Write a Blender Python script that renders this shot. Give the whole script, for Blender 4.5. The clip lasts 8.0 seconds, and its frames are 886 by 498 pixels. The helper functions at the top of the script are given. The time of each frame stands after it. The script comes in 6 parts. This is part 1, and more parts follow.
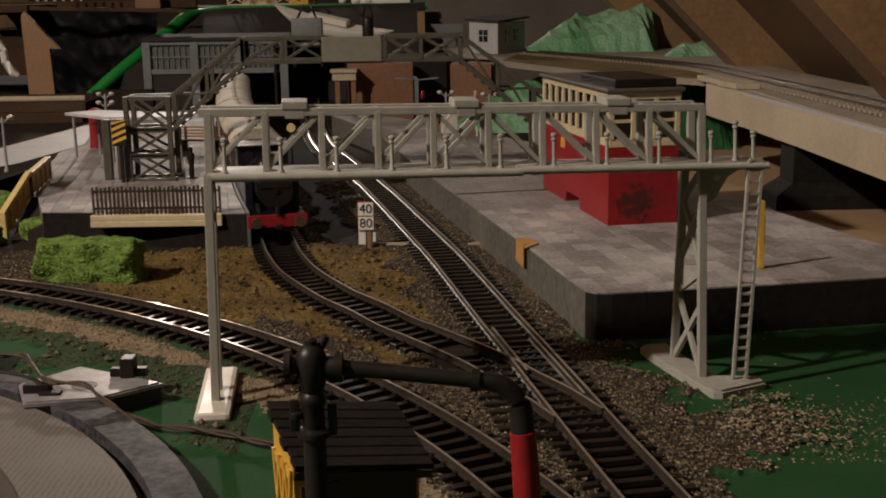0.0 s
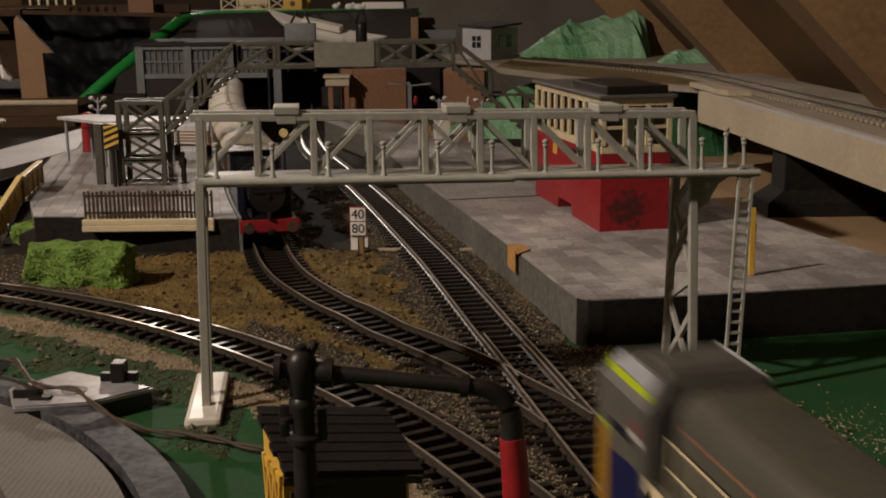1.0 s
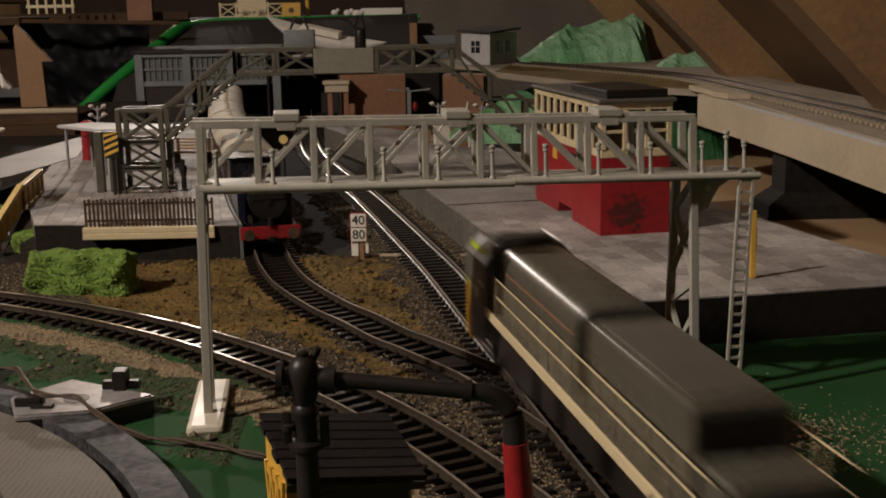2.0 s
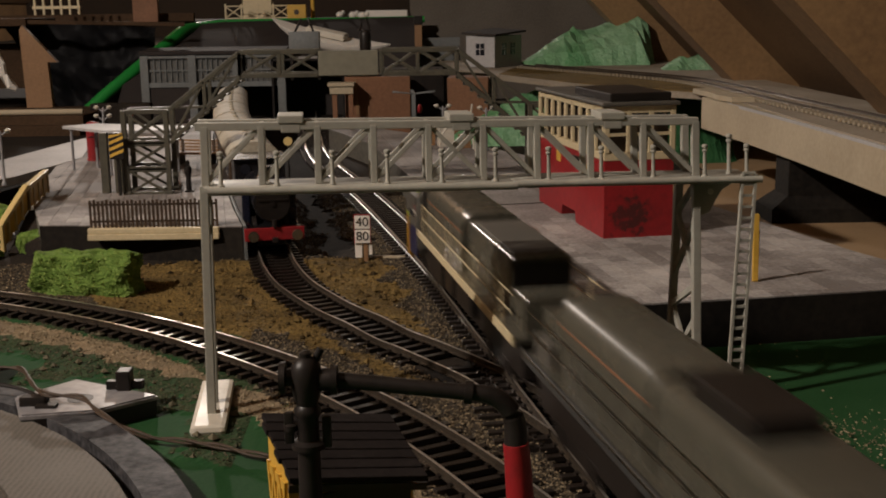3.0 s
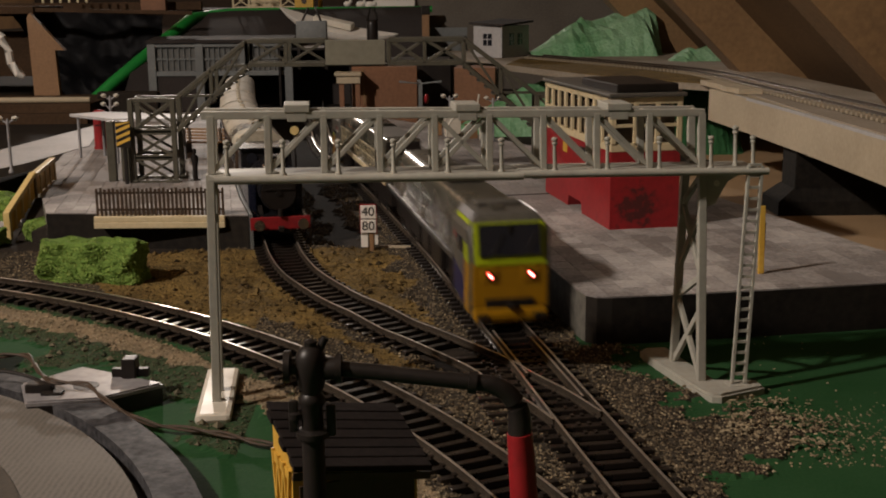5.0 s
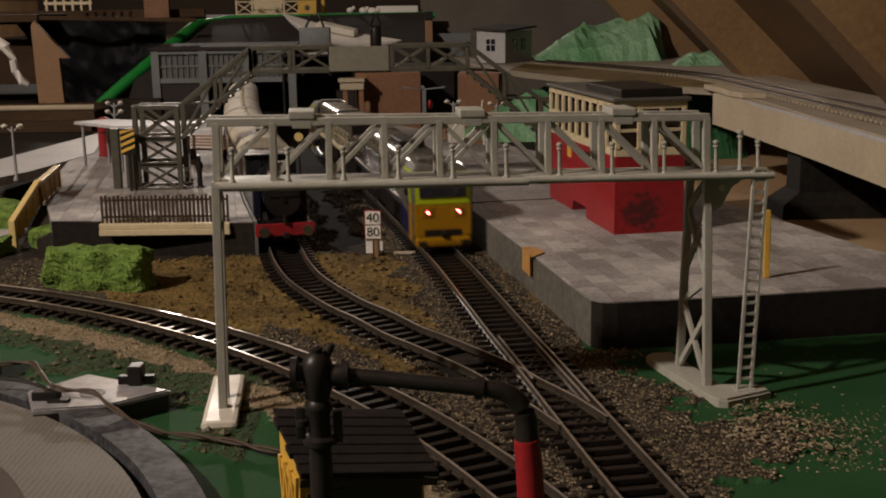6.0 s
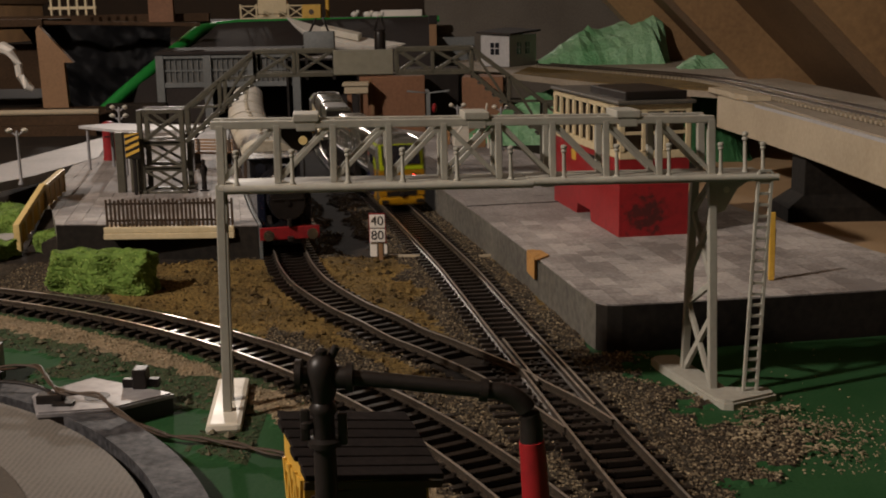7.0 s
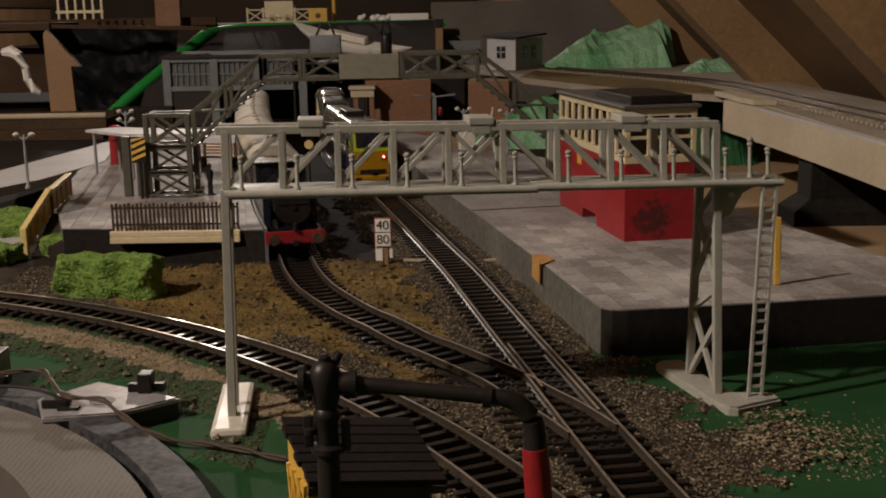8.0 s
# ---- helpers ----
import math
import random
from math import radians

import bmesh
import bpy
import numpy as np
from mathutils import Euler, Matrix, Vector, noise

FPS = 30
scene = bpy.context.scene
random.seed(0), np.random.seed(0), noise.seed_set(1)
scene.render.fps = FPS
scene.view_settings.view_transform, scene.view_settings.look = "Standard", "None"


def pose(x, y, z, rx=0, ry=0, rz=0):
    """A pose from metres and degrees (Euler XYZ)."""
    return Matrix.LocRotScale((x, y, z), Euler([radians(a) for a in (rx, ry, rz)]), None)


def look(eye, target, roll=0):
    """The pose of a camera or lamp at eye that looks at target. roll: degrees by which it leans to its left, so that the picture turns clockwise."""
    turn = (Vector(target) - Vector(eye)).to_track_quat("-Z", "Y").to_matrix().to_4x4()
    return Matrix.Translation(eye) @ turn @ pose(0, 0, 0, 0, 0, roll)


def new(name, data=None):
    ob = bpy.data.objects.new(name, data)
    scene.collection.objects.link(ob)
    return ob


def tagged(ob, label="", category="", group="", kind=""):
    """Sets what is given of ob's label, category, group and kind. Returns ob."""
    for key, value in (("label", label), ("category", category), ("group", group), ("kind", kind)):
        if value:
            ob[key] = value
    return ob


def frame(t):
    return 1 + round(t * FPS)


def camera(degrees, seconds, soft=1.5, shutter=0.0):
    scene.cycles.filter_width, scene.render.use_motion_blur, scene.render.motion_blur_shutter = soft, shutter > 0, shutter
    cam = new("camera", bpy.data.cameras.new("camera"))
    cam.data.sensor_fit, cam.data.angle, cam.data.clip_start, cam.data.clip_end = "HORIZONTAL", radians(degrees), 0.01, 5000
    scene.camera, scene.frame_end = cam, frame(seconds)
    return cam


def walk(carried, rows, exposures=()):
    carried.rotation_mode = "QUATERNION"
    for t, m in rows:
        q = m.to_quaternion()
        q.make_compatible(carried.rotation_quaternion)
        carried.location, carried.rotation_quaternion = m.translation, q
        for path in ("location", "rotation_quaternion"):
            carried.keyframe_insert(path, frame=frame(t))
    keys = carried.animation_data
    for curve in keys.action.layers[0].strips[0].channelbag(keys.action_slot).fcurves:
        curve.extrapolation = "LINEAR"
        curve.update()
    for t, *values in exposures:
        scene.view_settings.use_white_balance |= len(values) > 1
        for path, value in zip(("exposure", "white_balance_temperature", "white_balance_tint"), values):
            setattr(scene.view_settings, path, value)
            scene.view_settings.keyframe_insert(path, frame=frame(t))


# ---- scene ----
cam = camera(42, 8.0, soft=1.9, shutter=2.0)
PATH = [
    (0, look((-0.00133, 0.00187, 0.13632), (0.00843, 0.58781, 0.00756), -0.819)),
    (0.5, look((-0.00090, 0.00178, 0.13612), (0.01051, 0.58785, 0.00808), -0.743)),
    (1, look((-0.00078, 0.00152, 0.13643), (0.01266, 0.58799, 0.01046), -0.538)),
    (1.5, look((-0.00095, 0.00193, 0.13629), (0.01302, 0.58872, 0.01185), -0.994)),
    (3, look((-0.00049, 0.00014, 0.13672), (0.01053, 0.58746, 0.01450), -0.806)),
    (3.5, look((-0.00013, -0.00049, 0.13657), (0.00942, 0.58662, 0.01324), -0.662)),
    (4, look((-0.00023, -0.00010, 0.13556), (0.00822, 0.58649, 0.00969), -0.450)),
    (4.5, look((-0.00022, -0.00009, 0.13630), (0.00798, 0.58613, 0.00869), -0.453)),
    (6, look((-0.00073, -0.00018, 0.13682), (0.00501, 0.58678, 0.01251), -0.835)),
    (6.5, look((-0.00117, 0.00034, 0.13629), (0.00336, 0.58759, 0.01332), -1.031)),
    (7, look((-0.00072, 0.00012, 0.13624), (0.00274, 0.58753, 0.01403), -0.972)),
    (7.5, look((-0.00015, -0.00055, 0.13725), (0.00195, 0.58704, 0.01588), -1.094)),
    (8, look((0.00001, -0.00001, 0.13699), (-0.00001, 0.58773, 0.01635), -1.004)),
]
walk(cam, PATH)

# ---------------------------------------------------------------- light
world = bpy.data.worlds.new("attic_dark")
scene.world = world
world.use_nodes = True
world.node_tree.nodes["Background"].inputs[0].default_value = (0.9, 0.7, 0.5, 1)
world.node_tree.nodes["Background"].inputs[1].default_value = 0.01


def bulb(name, x, y, z, power, size, colour):
    data = bpy.data.lights.new(name, "POINT")
    data.energy, data.shadow_soft_size, data.color = power, size, colour
    ob = new(name, data)
    ob.location = (x / 1000, y / 1000, z / 1000)
    return ob


bulb("attic_bulb", -985, -90, 920, 68.0, 0.03, (1.0, 0.878, 0.772))
bulb("far_attic_bulb", -990, 4600, 930, 115.0, 0.05, (1.0, 0.88, 0.78))
scene.view_settings.exposure = 0.0


# ---------------------------------------------------------------- materials
def mat(name, base, alt=None, rough=0.6, metal=0.0, fine=500.0, coarse=45.0, bump=0.25, depth=0.0004, share=0.5, spec=0.5, wave=None, rnd=0.0):
    """Two scales of noise between two colours, rough variation and fine relief. Scales are per metre."""
    m = bpy.data.materials.new(name)
    m.use_nodes = True
    n, l = m.node_tree.nodes, m.node_tree.links
    b = n["Principled BSDF"]
    alt = alt or tuple(c * 0.7 for c in base)
    co = n.new("ShaderNodeTexCoord")
    big, small = n.new("ShaderNodeTexNoise"), n.new("ShaderNodeTexNoise")
    big.inputs["Scale"].default_value, small.inputs["Scale"].default_value = coarse, fine
    big.inputs["Detail"].default_value, small.inputs["Detail"].default_value = 4, 5
    for tex in (big, small):
        l.new(co.outputs["Object"], tex.inputs["Vector"])
    add = n.new("ShaderNodeMath")
    add.operation = "MULTIPLY_ADD"
    l.new(big.outputs["Fac"], add.inputs[0])
    add.inputs[1].default_value = 1 - share
    part2 = n.new("ShaderNodeMath")
    part2.operation = "MULTIPLY"
    part2.inputs[1].default_value = share
    l.new(small.outputs["Fac"], part2.inputs[0])
    l.new(part2.outputs[0], add.inputs[2])
    ramp = n.new("ShaderNodeMapRange")
    ramp.inputs["From Min"].default_value, ramp.inputs["From Max"].default_value = 0.34, 0.66
    l.new(add.outputs[0], ramp.inputs["Value"])
    fac = ramp.outputs[0]
    if wave:
        w = n.new("ShaderNodeTexWave")
        w.inputs["Scale"].default_value, w.inputs["Distortion"].default_value = wave[0], wave[1]
        w.inputs["Detail"].default_value, w.inputs["Detail Scale"].default_value = 3, 1.5
        w.bands_direction = wave[2]
        l.new(co.outputs["Object"], w.inputs["Vector"])
        mixw = n.new("ShaderNodeMath")
        mixw.operation = "MULTIPLY"
        l.new(fac, mixw.inputs[0])
        l.new(w.outputs["Fac"], mixw.inputs[1])
        fac = mixw.outputs[0]
    if rnd:
        info = n.new("ShaderNodeObjectInfo")
        addr = n.new("ShaderNodeMath")
        addr.operation = "MULTIPLY_ADD"
        l.new(info.outputs["Random"], addr.inputs[0])
        addr.inputs[1].default_value = rnd
        l.new(fac, addr.inputs[2])
        fac = addr.outputs[0]
    mix = n.new("ShaderNodeMix")
    mix.data_type = "RGBA"
    mix.inputs["A"].default_value, mix.inputs["B"].default_value = (*base, 1), (*alt, 1)
    l.new(fac, mix.inputs["Factor"])
    l.new(mix.outputs["Result"], b.inputs["Base Color"])
    r = n.new("ShaderNodeMapRange")
    r.inputs["To Min"].default_value, r.inputs["To Max"].default_value = max(rough - 0.12, 0.03), min(rough + 0.12, 1)
    l.new(big.outputs["Fac"], r.inputs["Value"])
    l.new(r.outputs[0], b.inputs["Roughness"])
    b.inputs["Metallic"].default_value = metal
    b.inputs["Specular IOR Level"].default_value = spec
    if bump:
        bp = n.new("ShaderNodeBump")
        bp.inputs["Strength"].default_value, bp.inputs["Distance"].default_value = bump, depth
        l.new(small.outputs["Fac"], bp.inputs["Height"])
        l.new(bp.outputs[0], b.inputs["Normal"])
    return m


def stain(m, centre, radius, colour):
    """A dirty patch with a ragged edge round a place in the object's own space."""
    n, l = m.node_tree.nodes, m.node_tree.links
    b = n["Principled BSDF"]
    paint = b.inputs["Base Color"].links[0].from_socket
    co, dist, ragged = n.new("ShaderNodeTexCoord"), n.new("ShaderNodeVectorMath"), n.new("ShaderNodeTexNoise")
    dist.operation = "DISTANCE"
    dist.inputs[1].default_value = centre
    l.new(co.outputs["Object"], dist.inputs[0])
    ragged.inputs["Scale"].default_value, ragged.inputs["Detail"].default_value = 260, 6
    l.new(co.outputs["Object"], ragged.inputs["Vector"])
    fall = n.new("ShaderNodeMapRange")
    fall.inputs["From Min"].default_value, fall.inputs["From Max"].default_value = 0.0, radius
    fall.inputs["To Min"].default_value, fall.inputs["To Max"].default_value = 0.34, -0.3
    l.new(dist.outputs["Value"], fall.inputs["Value"])
    total, cut = n.new("ShaderNodeMath"), n.new("ShaderNodeMapRange")
    l.new(fall.outputs[0], total.inputs[0])
    l.new(ragged.outputs["Fac"], total.inputs[1])
    cut.inputs["From Min"].default_value, cut.inputs["From Max"].default_value = 0.5, 0.68
    cut.inputs["To Max"].default_value = 0.8
    l.new(total.outputs[0], cut.inputs["Value"])
    mix = n.new("ShaderNodeMix")
    mix.data_type = "RGBA"
    l.new(cut.outputs[0], mix.inputs["Factor"])
    l.new(paint, mix.inputs["A"])
    mix.inputs["B"].default_value = (*colour, 1)
    l.new(mix.outputs["Result"], b.inputs["Base Color"])
    return m


def glow(name, colour, strength):
    m = bpy.data.materials.new(name)
    m.use_nodes = True
    b = m.node_tree.nodes["Principled BSDF"]
    b.inputs["Base Color"].default_value = (*colour, 1)
    b.inputs["Emission Color"].default_value = (*colour, 1)
    b.inputs["Emission Strength"].default_value = strength
    return m


M_GREEN = mat("green_board_paint", (0.011, 0.048, 0.014), (0.026, 0.076, 0.029), 0.8, fine=900, coarse=22, bump=0.3, share=0.35, spec=0.12)
M_MOSS = mat("scatter_green", (0.02, 0.055, 0.022), (0.06, 0.065, 0.035), 0.95, fine=700, coarse=50, bump=1.0, depth=0.001, spec=0.12)
M_SAND = mat("sand_scatter", (0.225, 0.15, 0.05), (0.05, 0.036, 0.018), 0.97, fine=700, coarse=30, bump=1.0, depth=0.001, spec=0.1)
M_BALLAST = mat("ballast_bed", (0.065, 0.053, 0.038), (0.02, 0.016, 0.012), 0.95, fine=1000, coarse=90, bump=1.0, depth=0.001, spec=0.15)
M_TANGRIT = mat("tan_grit", (0.3, 0.22, 0.13), (0.13, 0.1, 0.06), 0.95, fine=1100, coarse=80, bump=1.0, depth=0.0008)
M_BOARD = mat("bare_chipboard", (0.36, 0.24, 0.13), (0.27, 0.17, 0.085), 0.75, fine=600, coarse=18, bump=0.2)
M_DARKBOARD = mat("dark_baseboard", (0.016, 0.013, 0.011), (0.036, 0.029, 0.023), 0.95, fine=600, coarse=25, spec=0.08)
M_PLATTOP = mat("grey_paving_paper", (0.5, 0.465, 0.44), (0.18, 0.16, 0.15), 0.72, fine=620, coarse=16, bump=0.2, rnd=0.5, share=0.35, spec=0.3)
M_PLATSIDE = mat("grey_platform_side", (0.15, 0.14, 0.115), (0.05, 0.045, 0.038), 0.75, fine=260, coarse=14, bump=0.3)
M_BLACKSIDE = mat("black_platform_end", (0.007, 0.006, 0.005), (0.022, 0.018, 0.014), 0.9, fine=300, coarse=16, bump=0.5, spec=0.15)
M_SLEEPER = mat("black_brown_sleeper", (0.01, 0.008, 0.007), (0.02, 0.015, 0.012), 0.3, fine=900, coarse=120, bump=0.4, rnd=0.2, spec=0.5)
M_RAIL = mat("tarnished_rail_side", (0.105, 0.085, 0.066), (0.04, 0.03, 0.022), 0.32, 0.5, fine=700, coarse=60)
M_RAILTOP = mat("bright_rail_head", (0.85, 0.79, 0.72), (0.6, 0.53, 0.45), 0.33, 0.85, fine=500, coarse=60, bump=0.1)
M_GREYPLASTIC = mat("light_grey_plastic", (0.37, 0.36, 0.31), (0.3, 0.285, 0.245), 0.6, fine=350, coarse=60, bump=0.14, spec=0.2)
M_WHITEPLASTIC = mat("off_white_plastic", (0.62, 0.58, 0.5), (0.5, 0.46, 0.38), 0.4, fine=350, coarse=60, bump=0.1)
M_NAMEPANEL = mat("olive_grey_panel", (0.2, 0.19, 0.145), (0.15, 0.14, 0.105), 0.45, fine=350, coarse=40, bump=0.1)
M_BRIDGE = mat("dark_olive_grey_plastic", (0.085, 0.078, 0.056), (0.052, 0.047, 0.034), 0.46, fine=350, coarse=60, bump=0.12)
M_RED = mat("red_paint", (0.3, 0.011, 0.015), (0.17, 0.008, 0.01), 0.5, fine=400, coarse=35, bump=0.12)
M_TRAMRED = stain(mat("scuffed_tram_red", (0.3, 0.011, 0.015), (0.19, 0.008, 0.01), 0.5, fine=300, coarse=25, bump=0.12), (-0.004, -0.062, 0.011), 0.021, (0.025, 0.012, 0.01))
M_CREAM = mat("cream_paint", (0.62, 0.52, 0.33), (0.5, 0.41, 0.25), 0.5, fine=400, coarse=50, bump=0.12)
M_BLACK = mat("black_plastic", (0.011, 0.009, 0.008), (0.019, 0.015, 0.013), 0.4, fine=500, coarse=60, bump=0.15, spec=0.3)
M_LOCOBLACK = mat("black_loco_enamel", (0.008, 0.008, 0.01), (0.014, 0.013, 0.014), 0.25, fine=500, coarse=60, bump=0.05)
M_TIMBER = mat("planed_timber", (0.46, 0.385, 0.275), (0.33, 0.27, 0.185), 0.72, fine=400, coarse=12, bump=0.35, spec=0.25, share=0.35)
M_DARKTIMBER = mat("brown_roof_timber", (0.16, 0.09, 0.036), (0.085, 0.048, 0.02), 0.8, fine=300, coarse=8, bump=0.3)
M_PLY = mat("orange_plywood", (0.27, 0.15, 0.07), (0.19, 0.1, 0.045), 0.65, fine=300, coarse=15, bump=0.15)
M_TORNWOOD = mat("torn_orange_wood", (0.5, 0.27, 0.08), (0.34, 0.17, 0.05), 0.8, fine=500, coarse=60, bump=0.5, spec=0.2)
M_HILL = mat("green_painted_plaster", (0.06, 0.23, 0.08), (0.3, 0.48, 0.3), 0.6, fine=260, coarse=14, bump=0.6, depth=0.003, share=0.3)
# darker copy of the hill green, with the deck's shade in its colour
M_HILLSHADE = mat("shaded_green_paint", (0.018, 0.075, 0.026), (0.03, 0.11, 0.04), 0.7, fine=260, coarse=14, bump=0.6, depth=0.003, share=0.3, spec=0.2)
M_GREENEDGE = mat("bright_green_paint", (0.015, 0.26, 0.04), (0.01, 0.2, 0.03), 0.5, fine=300, coarse=30, bump=0.2)
M_TARMAC = mat("dark_grey_card", (0.045, 0.038, 0.035), (0.03, 0.025, 0.024), 0.9, fine=500, coarse=20, bump=0.2, spec=0.12)
M_PANELGREY = mat("grey_brown_card", (0.15, 0.13, 0.108), (0.1, 0.086, 0.072), 0.85, fine=400, coarse=14, bump=0.2, spec=0.15)
M_BUSH = mat("lime_green_foam", (0.15, 0.25, 0.04), (0.09, 0.16, 0.022), 0.95, fine=900, coarse=100, bump=0.9, depth=0.001)
M_TARP = mat("black_plastic_sheet", (0.012, 0.012, 0.014), (0.02, 0.02, 0.022), 0.6, fine=40, coarse=9, bump=0.3, depth=0.003, spec=0.22)
M_YELLOW = mat("yellow_plastic", (0.62, 0.38, 0.06), (0.5, 0.29, 0.04), 0.45, fine=400, coarse=50, bump=0.1)
M_PALEYELLOW = mat("pale_yellow_plastic", (0.62, 0.47, 0.2), (0.5, 0.36, 0.14), 0.45, fine=400, coarse=50, bump=0.1)
M_DARKBROWN = mat("dark_brown_plastic", (0.06, 0.035, 0.02), (0.04, 0.025, 0.014), 0.5, fine=500, coarse=60)
M_PLANK = mat("dark_roof_plank", (0.022, 0.018, 0.017), (0.013, 0.0105, 0.01), 0.9, fine=500, coarse=50, bump=0.5, rnd=0.3, spec=0.1)
M_TURN = mat("grey_turntable_plastic", (0.09, 0.088, 0.092), (0.016, 0.016, 0.018), 0.6, fine=420, coarse=60, bump=0.5, share=0.6, spec=0.15)
M_DISC = mat("brown_grey_ribbed_disc", (0.15, 0.137, 0.12), (0.09, 0.08, 0.07), 0.65, fine=900, coarse=25, bump=0.3, wave=(170, 2.5, "X"), spec=0.15)
M_TURNDARK = mat("dark_brown_turntable_plate", (0.075, 0.062, 0.048), (0.045, 0.037, 0.03), 0.7, fine=700, coarse=30, bump=0.3, spec=0.15)
M_PLATE = mat("satin_grey_cover", (0.34, 0.33, 0.34), (0.15, 0.145, 0.15), 0.34, fine=260, coarse=45, bump=0.15, spec=0.45)
M_MPV = mat("weathered_olive_grey", (0.085, 0.08, 0.062), (0.06, 0.057, 0.045), 0.28, fine=300, coarse=40, bump=0.06, spec=0.6)
M_MPVROOF = mat("dark_grey_roof", (0.1, 0.09, 0.075), (0.065, 0.06, 0.05), 0.5, fine=300, coarse=30, bump=0.1)
M_CABYELLOW = mat("warning_yellow", (0.37, 0.185, 0.005), (0.3, 0.145, 0.004), 0.35, fine=300, coarse=40, bump=0.03)
M_LIME = mat("lime_yellow_stripe", (0.36, 0.43, 0.01), (0.29, 0.36, 0.009), 0.3, fine=300, coarse=40, bump=0.03)
M_SILVER = mat("silver_grey_paint", (0.3, 0.3, 0.31), (0.22, 0.22, 0.23), 0.3, fine=300, coarse=40, bump=0.03)
M_BLUE = mat("dark_blue_side", (0.01, 0.013, 0.065), (0.008, 0.01, 0.05), 0.3, fine=300, coarse=40, bump=0.03)
M_GLASS = mat("dark_cab_glass", (0.012, 0.013, 0.018), (0.02, 0.02, 0.025), 0.08, fine=100, coarse=20, bump=0)
M_ROOFWHITE = mat("grimy_white_roof", (0.5, 0.45, 0.35), (0.3, 0.26, 0.2), 0.75, fine=300, coarse=25, bump=0.2, spec=0.2)
M_DARKSILL = mat("dark_grey_sill", (0.05, 0.05, 0.05), (0.035, 0.035, 0.034), 0.35, bump=0.05)
M_STEEL = mat("bright_steel", (0.6, 0.58, 0.55), (0.5, 0.47, 0.43), 0.25, 1.0, bump=0.05)
M_SHADEBOARD = mat("dark_brown_board", (0.075, 0.042, 0.022), (0.035, 0.02, 0.01), 0.8, fine=300, coarse=15, bump=0.2, spec=0.2)
M_ENDWALL = mat("near_black_boards", (0.014, 0.01, 0.007), (0.022, 0.015, 0.01), 0.9, fine=200, coarse=6, bump=0.2, spec=0.1)
M_NAVY = mat("blue_black_enamel", (0.007, 0.009, 0.022), (0.01, 0.012, 0.024), 0.25, bump=0.03)
M_BRICKCARD = mat("brown_cardboard", (0.24, 0.11, 0.055), (0.15, 0.07, 0.035), 0.7, fine=300, coarse=20, bump=0.2)
M_ROADCARD = mat("grey_white_road_card", (0.42, 0.41, 0.41), (0.3, 0.29, 0.29), 0.6, fine=300, coarse=18, bump=0.1)
M_SIGNWHITE = mat("white_sign_card", (0.75, 0.72, 0.66), (0.65, 0.6, 0.54), 0.5, bump=0.05)
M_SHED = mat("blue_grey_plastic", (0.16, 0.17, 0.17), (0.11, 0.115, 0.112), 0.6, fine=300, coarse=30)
M_SHEDPANE = mat("grimy_panes", (0.12, 0.12, 0.115), (0.08, 0.08, 0.075), 0.35, fine=200, coarse=20)
M_DECK = mat("pale_brown_deck", (0.34, 0.29, 0.23), (0.22, 0.18, 0.13), 0.7, fine=300, coarse=18, bump=0.25)
M_PALESLEEPER = mat("dusty_grey_sleeper", (0.36, 0.3, 0.21), (0.24, 0.195, 0.135), 0.6, fine=700, coarse=60, rnd=0.2)
M_RAFTER = mat("brown_rafter_timber", (0.24, 0.14, 0.06), (0.15, 0.085, 0.036), 0.75, fine=250, coarse=10, bump=0.4)
M_LAMPRED = glow("red_tail_light", (1.0, 0.04, 0.02), 7)
M_LAMPCORE = glow("white_hot_light_core", (1.0, 0.7, 0.6), 14)


# ---------------------------------------------------------------- building helpers, in millimetres
def box(bm, x0, y0, z0, x1, y1, z1, bevel=0.0, m=None):
    mm = Matrix.Translation(((x0 + x1) / 2, (y0 + y1) / 2, (z0 + z1) / 2)) @ Matrix.Diagonal((abs(x1 - x0), abs(y1 - y0), abs(z1 - z0), 1))
    vs = bmesh.ops.create_cube(bm, size=1, matrix=mm)["verts"]
    if bevel:
        es = list({e for v in vs for e in v.link_edges})
        out = bmesh.ops.bevel(bm, geom=es, offset=bevel, segments=2, affect="EDGES", profile=0.6)
        vs = list({v for f in out["faces"] for v in f.verts} | {v for v in vs if v.is_valid})
    if m is not None:
        bmesh.ops.transform(bm, matrix=m, verts=vs)
    return vs


def beam(bm, p, q, w, h, bevel=0.0):
    """A bar of section w (sideways) by h (upwards) from p to q."""
    p, q = Vector(p), Vector(q)
    d = q - p
    up = Vector((0, 0, 1)) if abs(d.normalized().z) < 0.95 else Vector((0, 1, 0))
    x = d.normalized()
    y = up.cross(x).normalized()
    z = x.cross(y)
    m = Matrix((x, y, z)).transposed().to_4x4()
    m.translation = (p + q) / 2
    return box(bm, -d.length / 2, -w / 2, -h / 2, d.length / 2, w / 2, h / 2, bevel, m)


def rod(bm, p, q, r, r2=None, n=10):
    p, q = Vector(p), Vector(q)
    d = q - p
    m = Matrix.Translation((p + q) / 2) @ d.to_track_quat("Z", "Y").to_matrix().to_4x4()
    return bmesh.ops.create_cone(bm, cap_ends=True, segments=n, radius1=r, radius2=r if r2 is None else r2, depth=d.length, matrix=m)["verts"]


